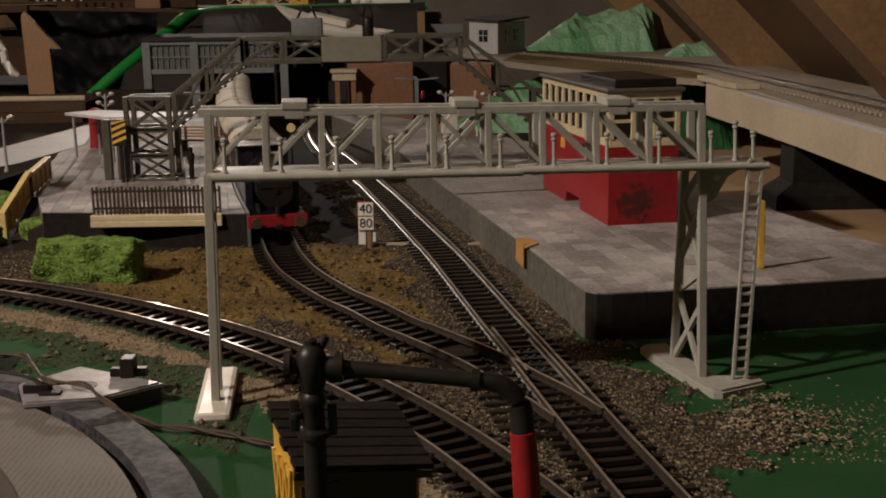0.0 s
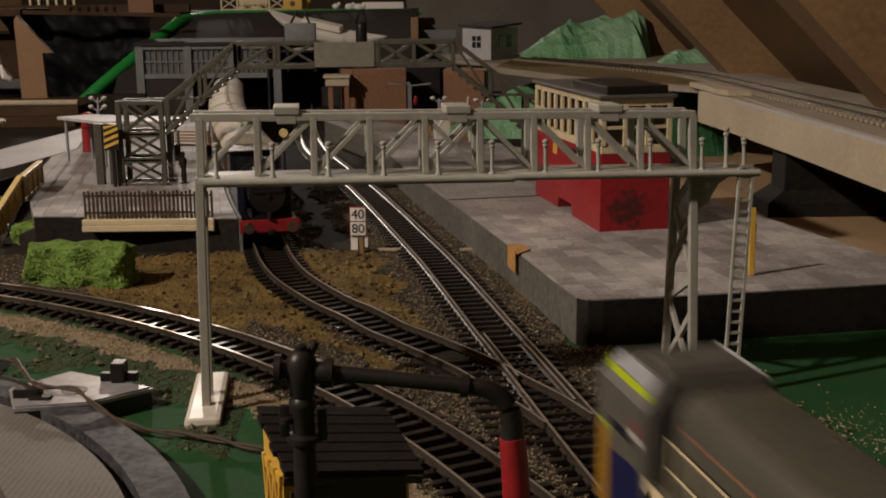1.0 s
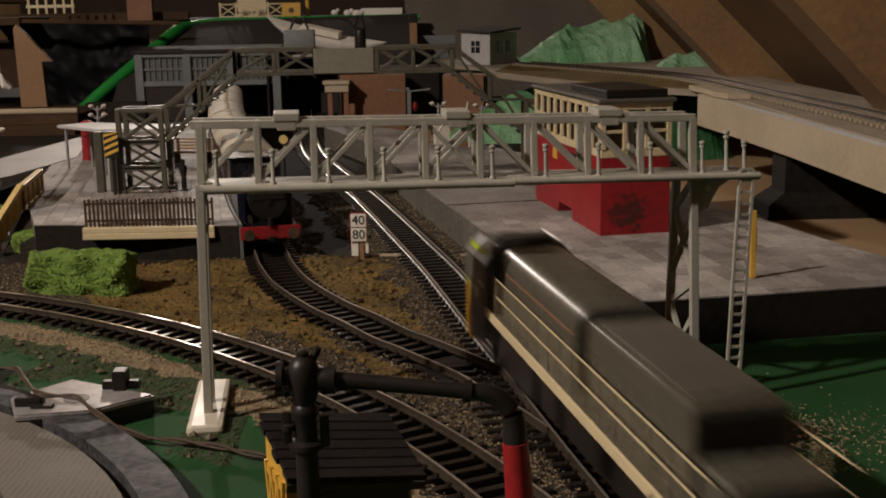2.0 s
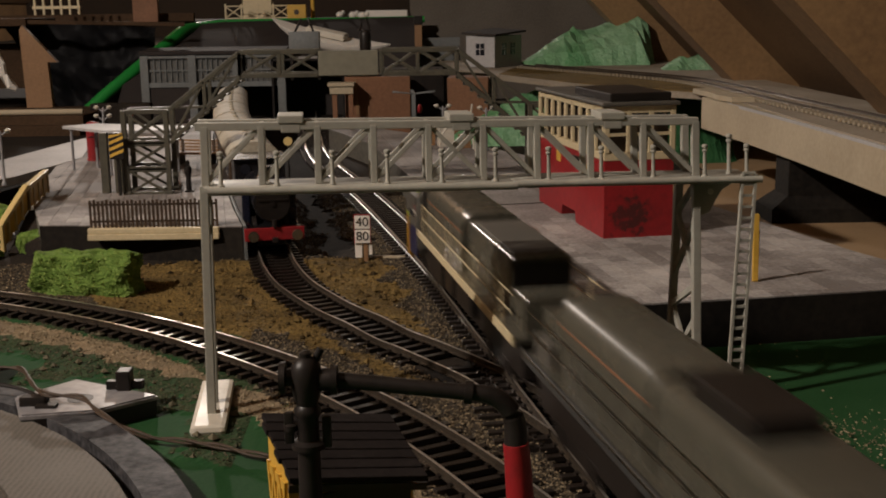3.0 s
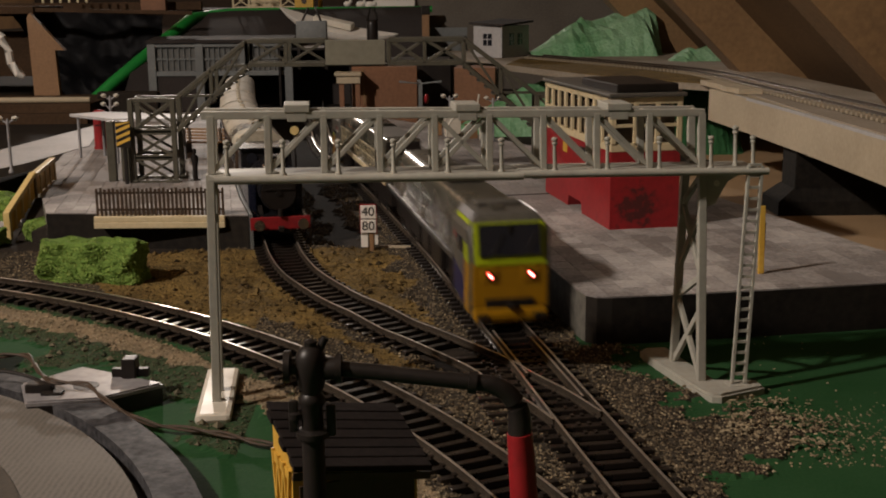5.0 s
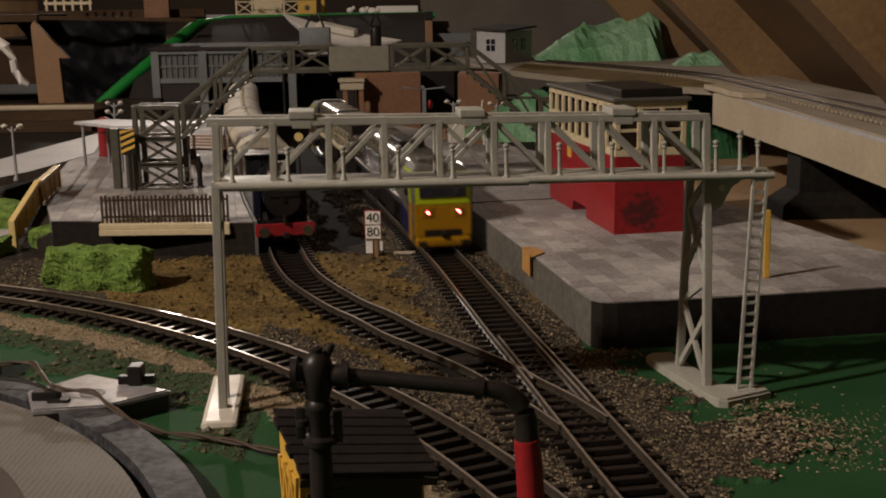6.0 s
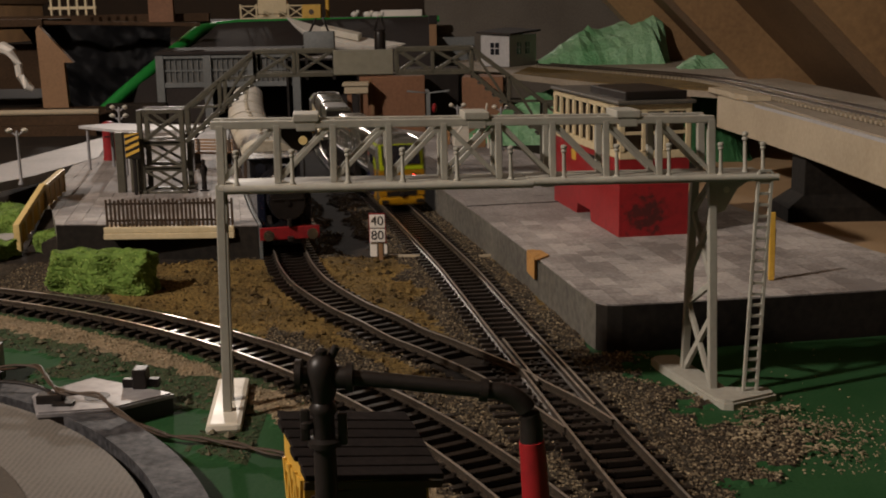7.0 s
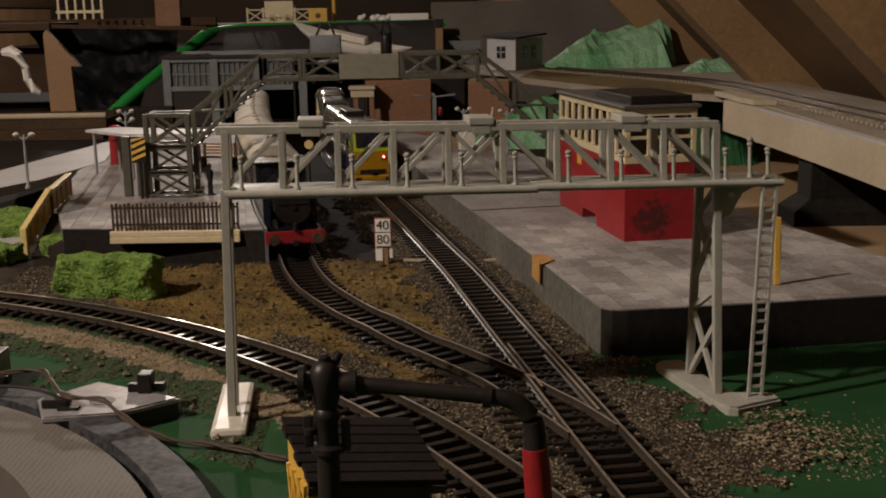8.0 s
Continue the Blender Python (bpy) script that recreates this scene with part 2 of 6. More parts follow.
def ball(bm, p, r, n=10, squash=(1, 1, 1)):
    return bmesh.ops.create_uvsphere(bm, u_segments=n, v_segments=max(6, n // 2 + 2), radius=r, matrix=Matrix.Translation(p) @ Matrix.Diagonal((*squash, 1)))["verts"]


def prism(bm, outline, z0, z1):
    """An upright slab on an outline of (x, y), counter-clockwise."""
    lo = [bm.verts.new((x, y, z0)) for x, y in outline]
    hi = [bm.verts.new((x, y, z1)) for x, y in outline]
    bm.faces.new(hi)
    bm.faces.new(lo[::-1])
    k = len(outline)
    for i in range(k):
        bm.faces.new((lo[i], lo[(i + 1) % k], hi[(i + 1) % k], hi[i]))


def extrude_x(bm, profile, x0, x1):
    """A profile of (y, z) drawn along x."""
    a = [bm.verts.new((x0, y, z)) for y, z in profile]
    b = [bm.verts.new((x1, y, z)) for y, z in profile]
    k = len(profile)
    bm.faces.new(a[::-1])
    bm.faces.new(b)
    for i in range(k):
        bm.faces.new((a[i], a[(i + 1) % k], b[(i + 1) % k], b[i]))


def sweep(bm, path, profile, closed=False):
    """A profile of (sideways, upwards) carried along a level path of (x, y, z)."""
    rings = []
    for i, p in enumerate(path):
        a, b = Vector(path[max(i - 1, 0)]), Vector(path[min(i + 1, len(path) - 1)])
        d = b - a
        side = Vector((-d.y, d.x, 0)).normalized()
        rings.append([bm.verts.new(Vector(p) + side * s + Vector((0, 0, u))) for s, u in profile])
    k = len(profile)
    for r0, r1 in zip(rings, rings[1:]):
        for i in range(k):
            bm.faces.new((r0[i], r0[(i + 1) % k], r1[(i + 1) % k], r1[i]))
    bm.faces.new(rings[0][::-1])
    bm.faces.new(rings[-1])


def tube(bm, path, r, n=8):
    rings = []
    pts = [Vector(p) for p in path]
    for i, p in enumerate(pts):
        d = (pts[min(i + 1, len(pts) - 1)] - pts[max(i - 1, 0)]).normalized()
        a = d.cross(Vector((0, 0, 1)) if abs(d.z) < 0.9 else Vector((0, 1, 0))).normalized()
        b = d.cross(a)
        rr = r[i] if isinstance(r, (list, tuple)) else r
        rings.append([bm.verts.new(p + (a * math.cos(t) + b * math.sin(t)) * rr) for t in [2 * math.pi * k / n for k in range(n)]])
    for r0, r1 in zip(rings, rings[1:]):
        for i in range(n):
            bm.faces.new((r0[i], r0[(i + 1) % n], r1[(i + 1) % n], r1[i]))
    bm.faces.new(rings[0][::-1])
    bm.faces.new(rings[-1])


def lathe(bm, prof, n=16, at=(0, 0, 0)):
    """A profile of (radius, height) turned about an upright axis."""
    rings = [[bm.verts.new((at[0] + r * math.cos(2 * math.pi * k / n), at[1] + r * math.sin(2 * math.pi * k / n), at[2] + z)) for k in range(n)] for r, z in prof]
    for a, b in zip(rings, rings[1:]):
        for i in range(n):
            bm.faces.new((a[i], a[(i + 1) % n], b[(i + 1) % n], b[i]))
    bm.faces.new(rings[0][::-1])
    bm.faces.new(rings[-1])


def mesh_of(name, bm, material, smooth=False):
    bmesh.ops.recalc_face_normals(bm, faces=bm.faces)
    bmesh.ops.scale(bm, vec=(0.001, 0.001, 0.001), verts=bm.verts)
    me = bpy.data.meshes.new(name)
    bm.to_mesh(me)
    bm.free()
    for one in material if isinstance(material, (list, tuple)) else (material,):
        me.materials.append(one)
    if smooth:
        for p in me.polygons:
            p.use_smooth = True
        me.set_sharp_from_angle(angle=radians(38))
    return me


def part(name, bm, material, parent=None, label="", smooth=False):
    ob = new(name, mesh_of(name, bm, material, smooth))
    if parent is not None:
        ob.parent = parent
    if label:
        tagged(ob, label)
    return ob


def thing(name, label, category, m=None, group="", kind=""):
    ob = new(name)
    ob.empty_display_size = 0.01
    if m is not None:
        ob.matrix_basis = m
    return tagged(ob, label, category, group, kind)


def at(x, y, z=0.0, rx=0.0, ry=0.0, rz=0.0):
    return pose(x / 1000, y / 1000, z / 1000, rx, ry, rz)


def B():
    return bmesh.new()


def smooth_line(pts, step):
    """Evenly spaced points and headings on a Catmull-Rom line through pts."""
    p = [Vector((*q, 0)) for q in pts]
    p = [2 * p[0] - p[1]] + p + [2 * p[-1] - p[-2]]
    fine = []
    for i in range(1, len(p) - 2):
        for k in range(24):
            t = k / 24
            a, b, c, d = p[i - 1], p[i], p[i + 1], p[i + 2]
            fine.append(0.5 * (2 * b + (c - a) * t + (2 * a - 5 * b + 4 * c - d) * t * t + (3 * b - a - 3 * c + d) * t ** 3))
    fine.append(p[-2])
    run = [0.0]
    for a, b in zip(fine, fine[1:]):
        run.append(run[-1] + (b - a).length)
    xs, ys = [v.x for v in fine], [v.y for v in fine]
    s = np.arange(0, run[-1], step)
    return np.stack([np.interp(s, run, xs), np.interp(s, run, ys)], 1), run[-1]


# ---------------------------------------------------------------- the railway lines
MAIN = [(150, -250), (108, 0), (74.5, 200), (56, 306), (48.3, 352), (37.1, 421), (29.6, 466), (20.8, 521), (9.7, 588), (-3.2, 655), (-23, 756), (-39.3, 834), (-58, 915), (-87, 1040), (-104, 1140), (-117, 1254), (-132, 1380), (-150, 1580)]
BRANCH = [(47.5, 352), (39.5, 372), (29.5, 391.5), (19.8, 412), (-1.2, 445), (-13.2, 462), (-26.3, 486.5), (-40.3, 509), (-56.3, 542), (-66.5, 568), (-76, 602), (-82, 630), (-95, 690), (-111, 760), (-131, 850), (-167, 1031), (-202, 1256), (-228, 1440)]
LOOP_C, LOOP_R = (-417, 113), 477.5
LOOP = [(LOOP_C[0] + LOOP_R * math.cos(radians(a)), LOOP_C[1] + LOOP_R * math.sin(radians(a))) for a in range(5, 100, 5)]
RAIL_Z = 5.0


def nearest(line, x, y):
    return float(np.min(np.hypot(line[:, 0] - x, line[:, 1] - y)))


MAIN_PTS, MAIN_LEN = smooth_line(MAIN, 6)
BRANCH_PTS, BRANCH_LEN = smooth_line(BRANCH, 6)

# ---------------------------------------------------------------- ground
PLAT_R = [(60.5, 459), (63, 449), (67, 445), (73, 444.5), (120, 451), (183, 461), (232, 470), (209, 533), (194, 591), (173, 673), (140, 790), (95, 905), (20, 1065), (-52, 1180), (-92, 1165), (-48, 1040), (-24, 915), (-11, 834), (1, 766), (24.8, 650), (44.8, 547)]
PLAT_L = [(-100, 633), (-114, 690), (-129, 760), (-146, 840), (-186, 1031), (-222, 1256), (-330, 1230), (-322, 1100), (-296, 955), (-275, 850), (-259, 750), (-236, 700), (-217, 648), (-160, 641)]


def zone(x, y):
    """0 painted board, 1 ballast, 2 sand, 3 tan grit, 4 bare board, 5 dark board, 6 mossy scatter."""
    n = noise.noise((x * 0.03, y * 0.03, 0)) * 9 + noise.noise((x * 0.14, y * 0.14, 3)) * 5
    dm, db = nearest(MAIN_PTS, x, y), nearest(BRANCH_PTS, x, y)
    dl = math.hypot(x - LOOP_C[0], y - LOOP_C[1]) - LOOP_R
    if abs(dl) < 12 or dm < 12 or (db < 12 and y < 700):
        return 5
    if abs(dl) < 18 + n * 0.5:
        return 1 if x > -60 else 6
    if dm < 23 + n * 0.7 or (db < 19 + n * 0.6 and y < 480):
        return 1
    if dl > 0 and x < 60 and y < 700 and db < 400:
        if x < 45 and y > 365 and dl < 32 + n and x > -75:
            return 1
        if y > 632 + n:
            return 1 if dm < 34 + n or db < 30 + n else 5
        if y < 402 + n and x > -75:
            return 1
        if x > -160 + n * 2:
            return 2 if dm > 29 + n * 1.6 else 1
        return 1
    if dl < -18 and dl > -34 + n and x < 40:
        return 3
    if dl < -18 and dl > -60 + n * 3 and x < -60:
        return 6
    if x > 0 and (dm < 43 + n * 2.6 or math.hypot((x - 90) / 26, (y - 345) / 22) < 1 + n * 0.08) and 312 + n < y < 442:
        return 1
    if x > 96 and y > 476 and dm > 60:
        return 4
    if y > 640:
        return 1 if min(dm, db) < 34 + n else 5
    return 0


def build_ground():
    step, x0, x1, y0, y1 = 2.0, -300, 240, 250, 900
    nx, ny = int((x1 - x0) / step), int((y1 - y0) / step)
    zs = [[zone(x0 + step * (i + 0.5), y0 + step * (j + 0.5)) for i in range(nx)] for j in range(ny)]
    rough_by = (0.08, 1.0, 0.9, 0.9, 0.1, 0.1, 0.7)
    lift = (0.0, 0.9, 0.8, 0.6, 0.0, 0.0, 0.4)
    bm = B()
    vs = []
    for j in range(ny + 1):
        row = []
        for i in range(nx + 1):
            x, y = x0 + i * step, y0 + j * step
            k = zs[min(j, ny - 1)][min(i, nx - 1)]
            h = lift[k] + rough_by[k] * (noise.noise((x * 0.45, y * 0.45, 1)) * 0.8 + noise.noise((x * 0.09, y * 0.09, 5)) * 0.9)
            edge = min(i, j, nx - i, ny - j)
            row.append(bm.verts.new((x, y, h if edge > 1 else 0)))
        vs.append(row)
    for j in range(ny):
        for i in range(nx):
            bm.faces.new((vs[j][i], vs[j][i + 1], vs[j + 1][i + 1], vs[j + 1][i])).material_index = zs[j][i]
    # the plain board that carries on round it
    xs, ys = [-2250, x0, x1, 440], [-1190, y0, y1, 6790]
    for j in range(3):
        for i in range(3):
            if i == 1 and j == 1:
                continue
            q = [bm.verts.new((a, b, 0)) for a, b in ((xs[i], ys[j]), (xs[i + 1], ys[j]), (xs[i + 1], ys[j + 1]), (xs[i], ys[j + 1]))]
            f = bm.faces.new(q)
            f.material_index = 0 if j == 0 else (4 if i == 2 else 5)
    ob = part("ground", bm, [M_GREEN, M_BALLAST, M_SAND, M_TANGRIT, M_BOARD, M_DARKBOARD, M_MOSS])
    tagged(ob, "green painted baseboard with sand, scatter and grey ballast", "baseboard", kind="structure")
    # loose stones
    rng = random.Random(4)
    verts, faces, mi = [], [], []
    solid = [(1, 0, 0), (-1, 0, 0), (0, 1, 0), (0, -1, 0), (0, 0, 1), (0, 0, -1)]
    tri = [(0, 2, 4), (2, 1, 4), (1, 3, 4), (3, 0, 4), (2, 0, 5), (1, 2, 5), (3, 1, 5), (0, 3, 5)]
    made = 0
    while made < 40000:
        x, y = rng.uniform(-230, 160), 262 + 600 * rng.random() ** 1.5
        k = zs[min(int((y - y0) / step), ny - 1)][min(int((x - x0) / step), nx - 1)]
        if k == 0:
            spread = math.hypot((x - 112) / 40, (y - 345) / 30)
            if x < 40 or y < 318 or rng.random() > 0.9 * math.exp(-1.5 * spread * spread) * (0.5 + noise.noise((x * 0.06, y * 0.06, 7))) + 0.006:
                continue
        elif k not in (1, 2, 3, 6):
            continue
        if k == 3 and rng.random() < 0.5:
            continue
        if k in (2, 6) and rng.random() < 0.55:
            continue
        made += 1
        r = rng.uniform(0.3, 0.75) * (1.0 if k in (1, 3) else 0.8)
        if k in (2, 6) and rng.random() < 0.035:
            r = rng.uniform(1.0, 2.1)
        z = lift[k] + rough_by[k] * (noise.noise((x * 0.45, y * 0.45, 1)) * 0.8 + noise.noise((x * 0.09, y * 0.09, 5)) * 0.9) + r * 0.35
        base = len(verts)
        a = rng.random() * 6.28
        for sx, sy, sz in solid:
            ux, uy = sx * math.cos(a) - sy * math.sin(a), sx * math.sin(a) + sy * math.cos(a)
            e = r * rng.uniform(0.6, 1.25)
            verts.append(((x + ux * e) / 1000, (y + uy * e) / 1000, (z + sz * e * 0.75) / 1000))
        pick = {1: 0, 3: 1, 0: 1, 2: 2, 6: 3}[k]
        for f in tri:
            faces.append(tuple(base + i for i in f))
            mi.append(1 if k == 1 and (a > 5.6 or (x > 95 and a > 4.6)) else pick)
    me = bpy.data.meshes.new("loose_stones")
    me.from_pydata(verts, [], faces)
    for one in (M_STONE, M_STONETAN, M_STONESAND, M_STONEMOSS):
        me.materials.append(one)
    me.polygons.foreach_set("material_index", mi)
    tagged(new("loose_stones", me), "loose grey and tan model ballast stones", "ballast", kind="stuff")


def island_mat(name, a, b):
    m = bpy.data.materials.new(name)
    m.use_nodes = True
    n, l = m.node_tree.nodes, m.node_tree.links
    geo, mix = n.new("ShaderNodeNewGeometry"), n.new("ShaderNodeMix")
    mix.data_type = "RGBA"
    mix.inputs["A"].default_value, mix.inputs["B"].default_value = (*a, 1), (*b, 1)
    l.new(geo.outputs["Random Per Island"], mix.inputs["Factor"])
    l.new(mix.outputs["Result"], n["Principled BSDF"].inputs["Base Color"])
    n["Principled BSDF"].inputs["Roughness"].default_value = 0.9
    n["Principled BSDF"].inputs["Specular IOR Level"].default_value = 0.15
    return m


M_STONE = island_mat("grey_stones", (0.025, 0.018, 0.011), (0.2, 0.155, 0.1))
M_STONETAN = island_mat("tan_stones", (0.1, 0.078, 0.05), (0.38, 0.31, 0.2))
M_STONESAND = island_mat("brown_stones", (0.022, 0.015, 0.008), (0.2, 0.135, 0.05))
M_STONEMOSS = island_mat("mossy_stones", (0.03, 0.035, 0.02), (0.14, 0.12, 0.08))
build_ground()

# ---------------------------------------------------------------- track
RAIL = [(-1.1, -2.6), (1.1, -2.6), (1.1, -2.2), (0.3, -1.9), (0.3, -0.9), (0.55, -0.75), (0.55, -0.05), (-0.55, -0.05), (-0.55, -0.75), (-0.3, -0.9), (-0.3, -1.9), (-1.1, -2.2)]
HEAD = [(-0.45, -0.06), (0.45, -0.06), (0.45, 0.0), (-0.45, 0.0)]


def rail_piece(track, pts, z, label=""):
    bm = B()
    sweep(bm, [(x, y, z) for x, y in pts], RAIL)
    r = part("rail", bm, M_RAIL, track, label)
    bm = B()
    sweep(bm, [(x, y, z) for x, y in pts], HEAD)
    part("rail_head", bm, M_RAILTOP, r, "worn bright running surface")
    return r


def offset(pts, d):
    t = np.gradient(pts, axis=0)
    t /= np.hypot(t[:, 0], t[:, 1])[:, None]
    return pts + np.stack([-t[:, 1], t[:, 0]], 1) * d


def sleeper_mesh(length=30.0, material=None):
    bm = B()
    box(bm, -1.4, -length / 2, -1.9, 1.4, length / 2, 0, 0.25)
    for s in (-1, 1):
        for e in (-1, 1):
            box(bm, -1.0, s * 8.25 + e * 1.7 - 0.6, 0, 1.0, s * 8.25 + e * 1.7 + 0.6, 0.7)
    return mesh_of("sleeper", bm, material or M_SLEEPER)


SLEEPER = sleeper_mesh()


def lay_track(label, pts_in, sleepers, z=RAIL_Z, pitch=7.6, rails=True, mesh=None):
    pts, _ = smooth_line(pts_in, 4)
    track = thing("railway_track", label, "track")
    if rails:
        for s in (-8.7, 8.7):
            rail_piece(track, offset(pts, s), z)
    at_pts, _ = smooth_line(pts_in, pitch)
    heads = np.gradient(at_pts, axis=0)
    rng = random.Random(len(pts_in))
    for (x, y), h in zip(at_pts, heads):
        if not sleepers(x, y):
            continue
        ob = new("sleeper", mesh or SLEEPER)
        ob.parent = track
        ob.matrix_basis = at(x, y, z - 2.6, 0, 0, math.degrees(math.atan2(h[1], h[0])) + rng.uniform(-1, 1))
    return track


lay_track("straight main line track with dark plastic sleepers", MAIN, lambda x, y: 150 < y < 1300)
lay_track("tightly curved loop track with dark plastic sleepers", LOOP, lambda x, y: True)


def build_branch():
    """The branch joins the main line at a turnout: its rails end at the crossing and its blade lies against the stock rail."""
    track = lay_track("curved branch track leading off the turnout", BRANCH, lambda x, y: y > 434 and y < 1300, rails=False)
    pts, _ = smooth_line(BRANCH, 4)
    rail_piece(track, offset(pts, 8.7), RAIL_Z)      # outer rail on the far side
    left, right = offset(pts, -8.7), offset(pts, 8.7)
    rail_piece(track, left, RAIL_Z)
    turn = thing("turnout_parts", "shiny turnout check rails beside the crossing", "track")
    stock, _ = smooth_line(MAIN, 4)
    for d, lo, hi in ((8.7 - 2.4, 395, 455), (-8.7 + 2.4, 370, 445)):
        q = offset(stock, d)
        q = q[(q[:, 1] > lo) & (q[:, 1] < hi)]
        rail_piece(turn, q, RAIL_Z - 0.1, "check rail")
    long_one = sleeper_mesh(40)
    for y in np.arange(346, 432, 7.6):
        x = float(np.interp(y, stock[:, 1], stock[:, 0]))
        ob = new("sleeper", long_one)
        ob.parent = turn
        ob.matrix_basis = at(x - 7, y - 4, RAIL_Z - 2.75, 0, 0, 98)


build_branch()


# ---------------------------------------------------------------- platforms
def inside(poly, x, y):
    c, j = False, len(poly) - 1
    for i in range(len(poly)):
        (xi, yi), (xj, yj) = poly[i], poly[j]
        if (yi > y) != (yj > y) and x < (xj - xi) * (y - yi) / (yj - yi) + xi:
            c = not c
        j = i
    return c


def clip_poly(poly, a, b, c):
    """The part of a polygon where a x + b y <= c."""
    out = []
    for (x0, y0), (x1, y1) in zip(poly, poly[1:] + poly[:1]):
        d0, d1 = a * x0 + b * y0 - c, a * x1 + b * y1 - c
        if d0 <= 0:
            out.append((x0, y0))
        if d0 * d1 < 0:
            t = d0 / (d0 - d1)
            out.append((x0 + t * (x1 - x0), y0 + t * (y1 - y0)))
    return out


def platform(name, label, outline, z, slab, turn, near, front_dark):
    """A wooden block with a paper paving of slabs on it."""
    body = tagged(part(name, B(), M_PLATSIDE), label, "platform", kind="structure")
    bm = B()
    prism(bm, outline, 0, z - 0.6)
    bmesh.ops.recalc_face_normals(bm, faces=bm.faces)
    bm.normal_update()
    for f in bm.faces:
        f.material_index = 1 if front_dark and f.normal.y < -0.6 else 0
    old = body.data
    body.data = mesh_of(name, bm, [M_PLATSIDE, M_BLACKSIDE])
    bpy.data.meshes.remove(old)
    # paving
    c, s = math.cos(radians(turn)), math.sin(radians(turn))
    us = [x * c + y * s for x, y in outline]
    vs = [-x * s + y * c for x, y in outline]
    rest = B()
    rng = random.Random(9)
    row = 0
    v = min(vs)
    while v < max(vs):
        u = min(us) - slab[0] * (0.5 if row % 2 else 0)
        while u < max(us):
            poly = list(outline)
            for a, b, k in ((c, s, u + slab[0] - 0.12), (-c, -s, -u - 0.12), (-s, c, v + slab[1] - 0.12), (s, -c, -v - 0.12)):
                poly = clip_poly(poly, a, b, k) if len(poly) > 2 else []
            if len(poly) > 2:
                mid_y = sum(q[1] for q in poly) / len(poly)
                h = z + rng.uniform(-0.06, 0.06)
                if mid_y < near:
                    bm = B()
                    prism(bm, poly, z - 0.7, h)
                    part("paving_slab", bm, M_PLATTOP, body)
                else:
                    prism(rest, poly, z - 0.7, h)
            u += slab[0]
        v += slab[1]
        row += 1
    tagged(part("far_paving", rest, M_PLATTOP, body), kind="stuff")
    return body


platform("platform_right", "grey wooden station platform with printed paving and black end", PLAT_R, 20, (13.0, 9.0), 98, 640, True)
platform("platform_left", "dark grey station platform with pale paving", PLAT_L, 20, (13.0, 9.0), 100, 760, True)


def build_platform_chip():
    bm = B()
    prism(bm, [(45.4, 532), (48.6, 538), (47.0, 550), (43.2, 549)], 10, 20.9)
    prism(bm, [(46.0, 527), (53, 537), (50, 549), (44.5, 549)], 20.1, 20.75)
    tagged(part("torn_corner", bm, M_TORNWOOD), "torn patch of bare orange wood on the platform edge", "wood", kind="structure")


build_platform_chip()


def build_platform_joint():
    """The dark gap where two platform boards meet."""
    bm = B()
    beam(bm, (18, 682.6, 20.1), (80, 695.2, 20.1), 1.3, 0.5)
    tagged(part("platform_joint", bm, M_BLACKSIDE), "dark gap between two platform boards", "joint", kind="structure")


build_platform_joint()


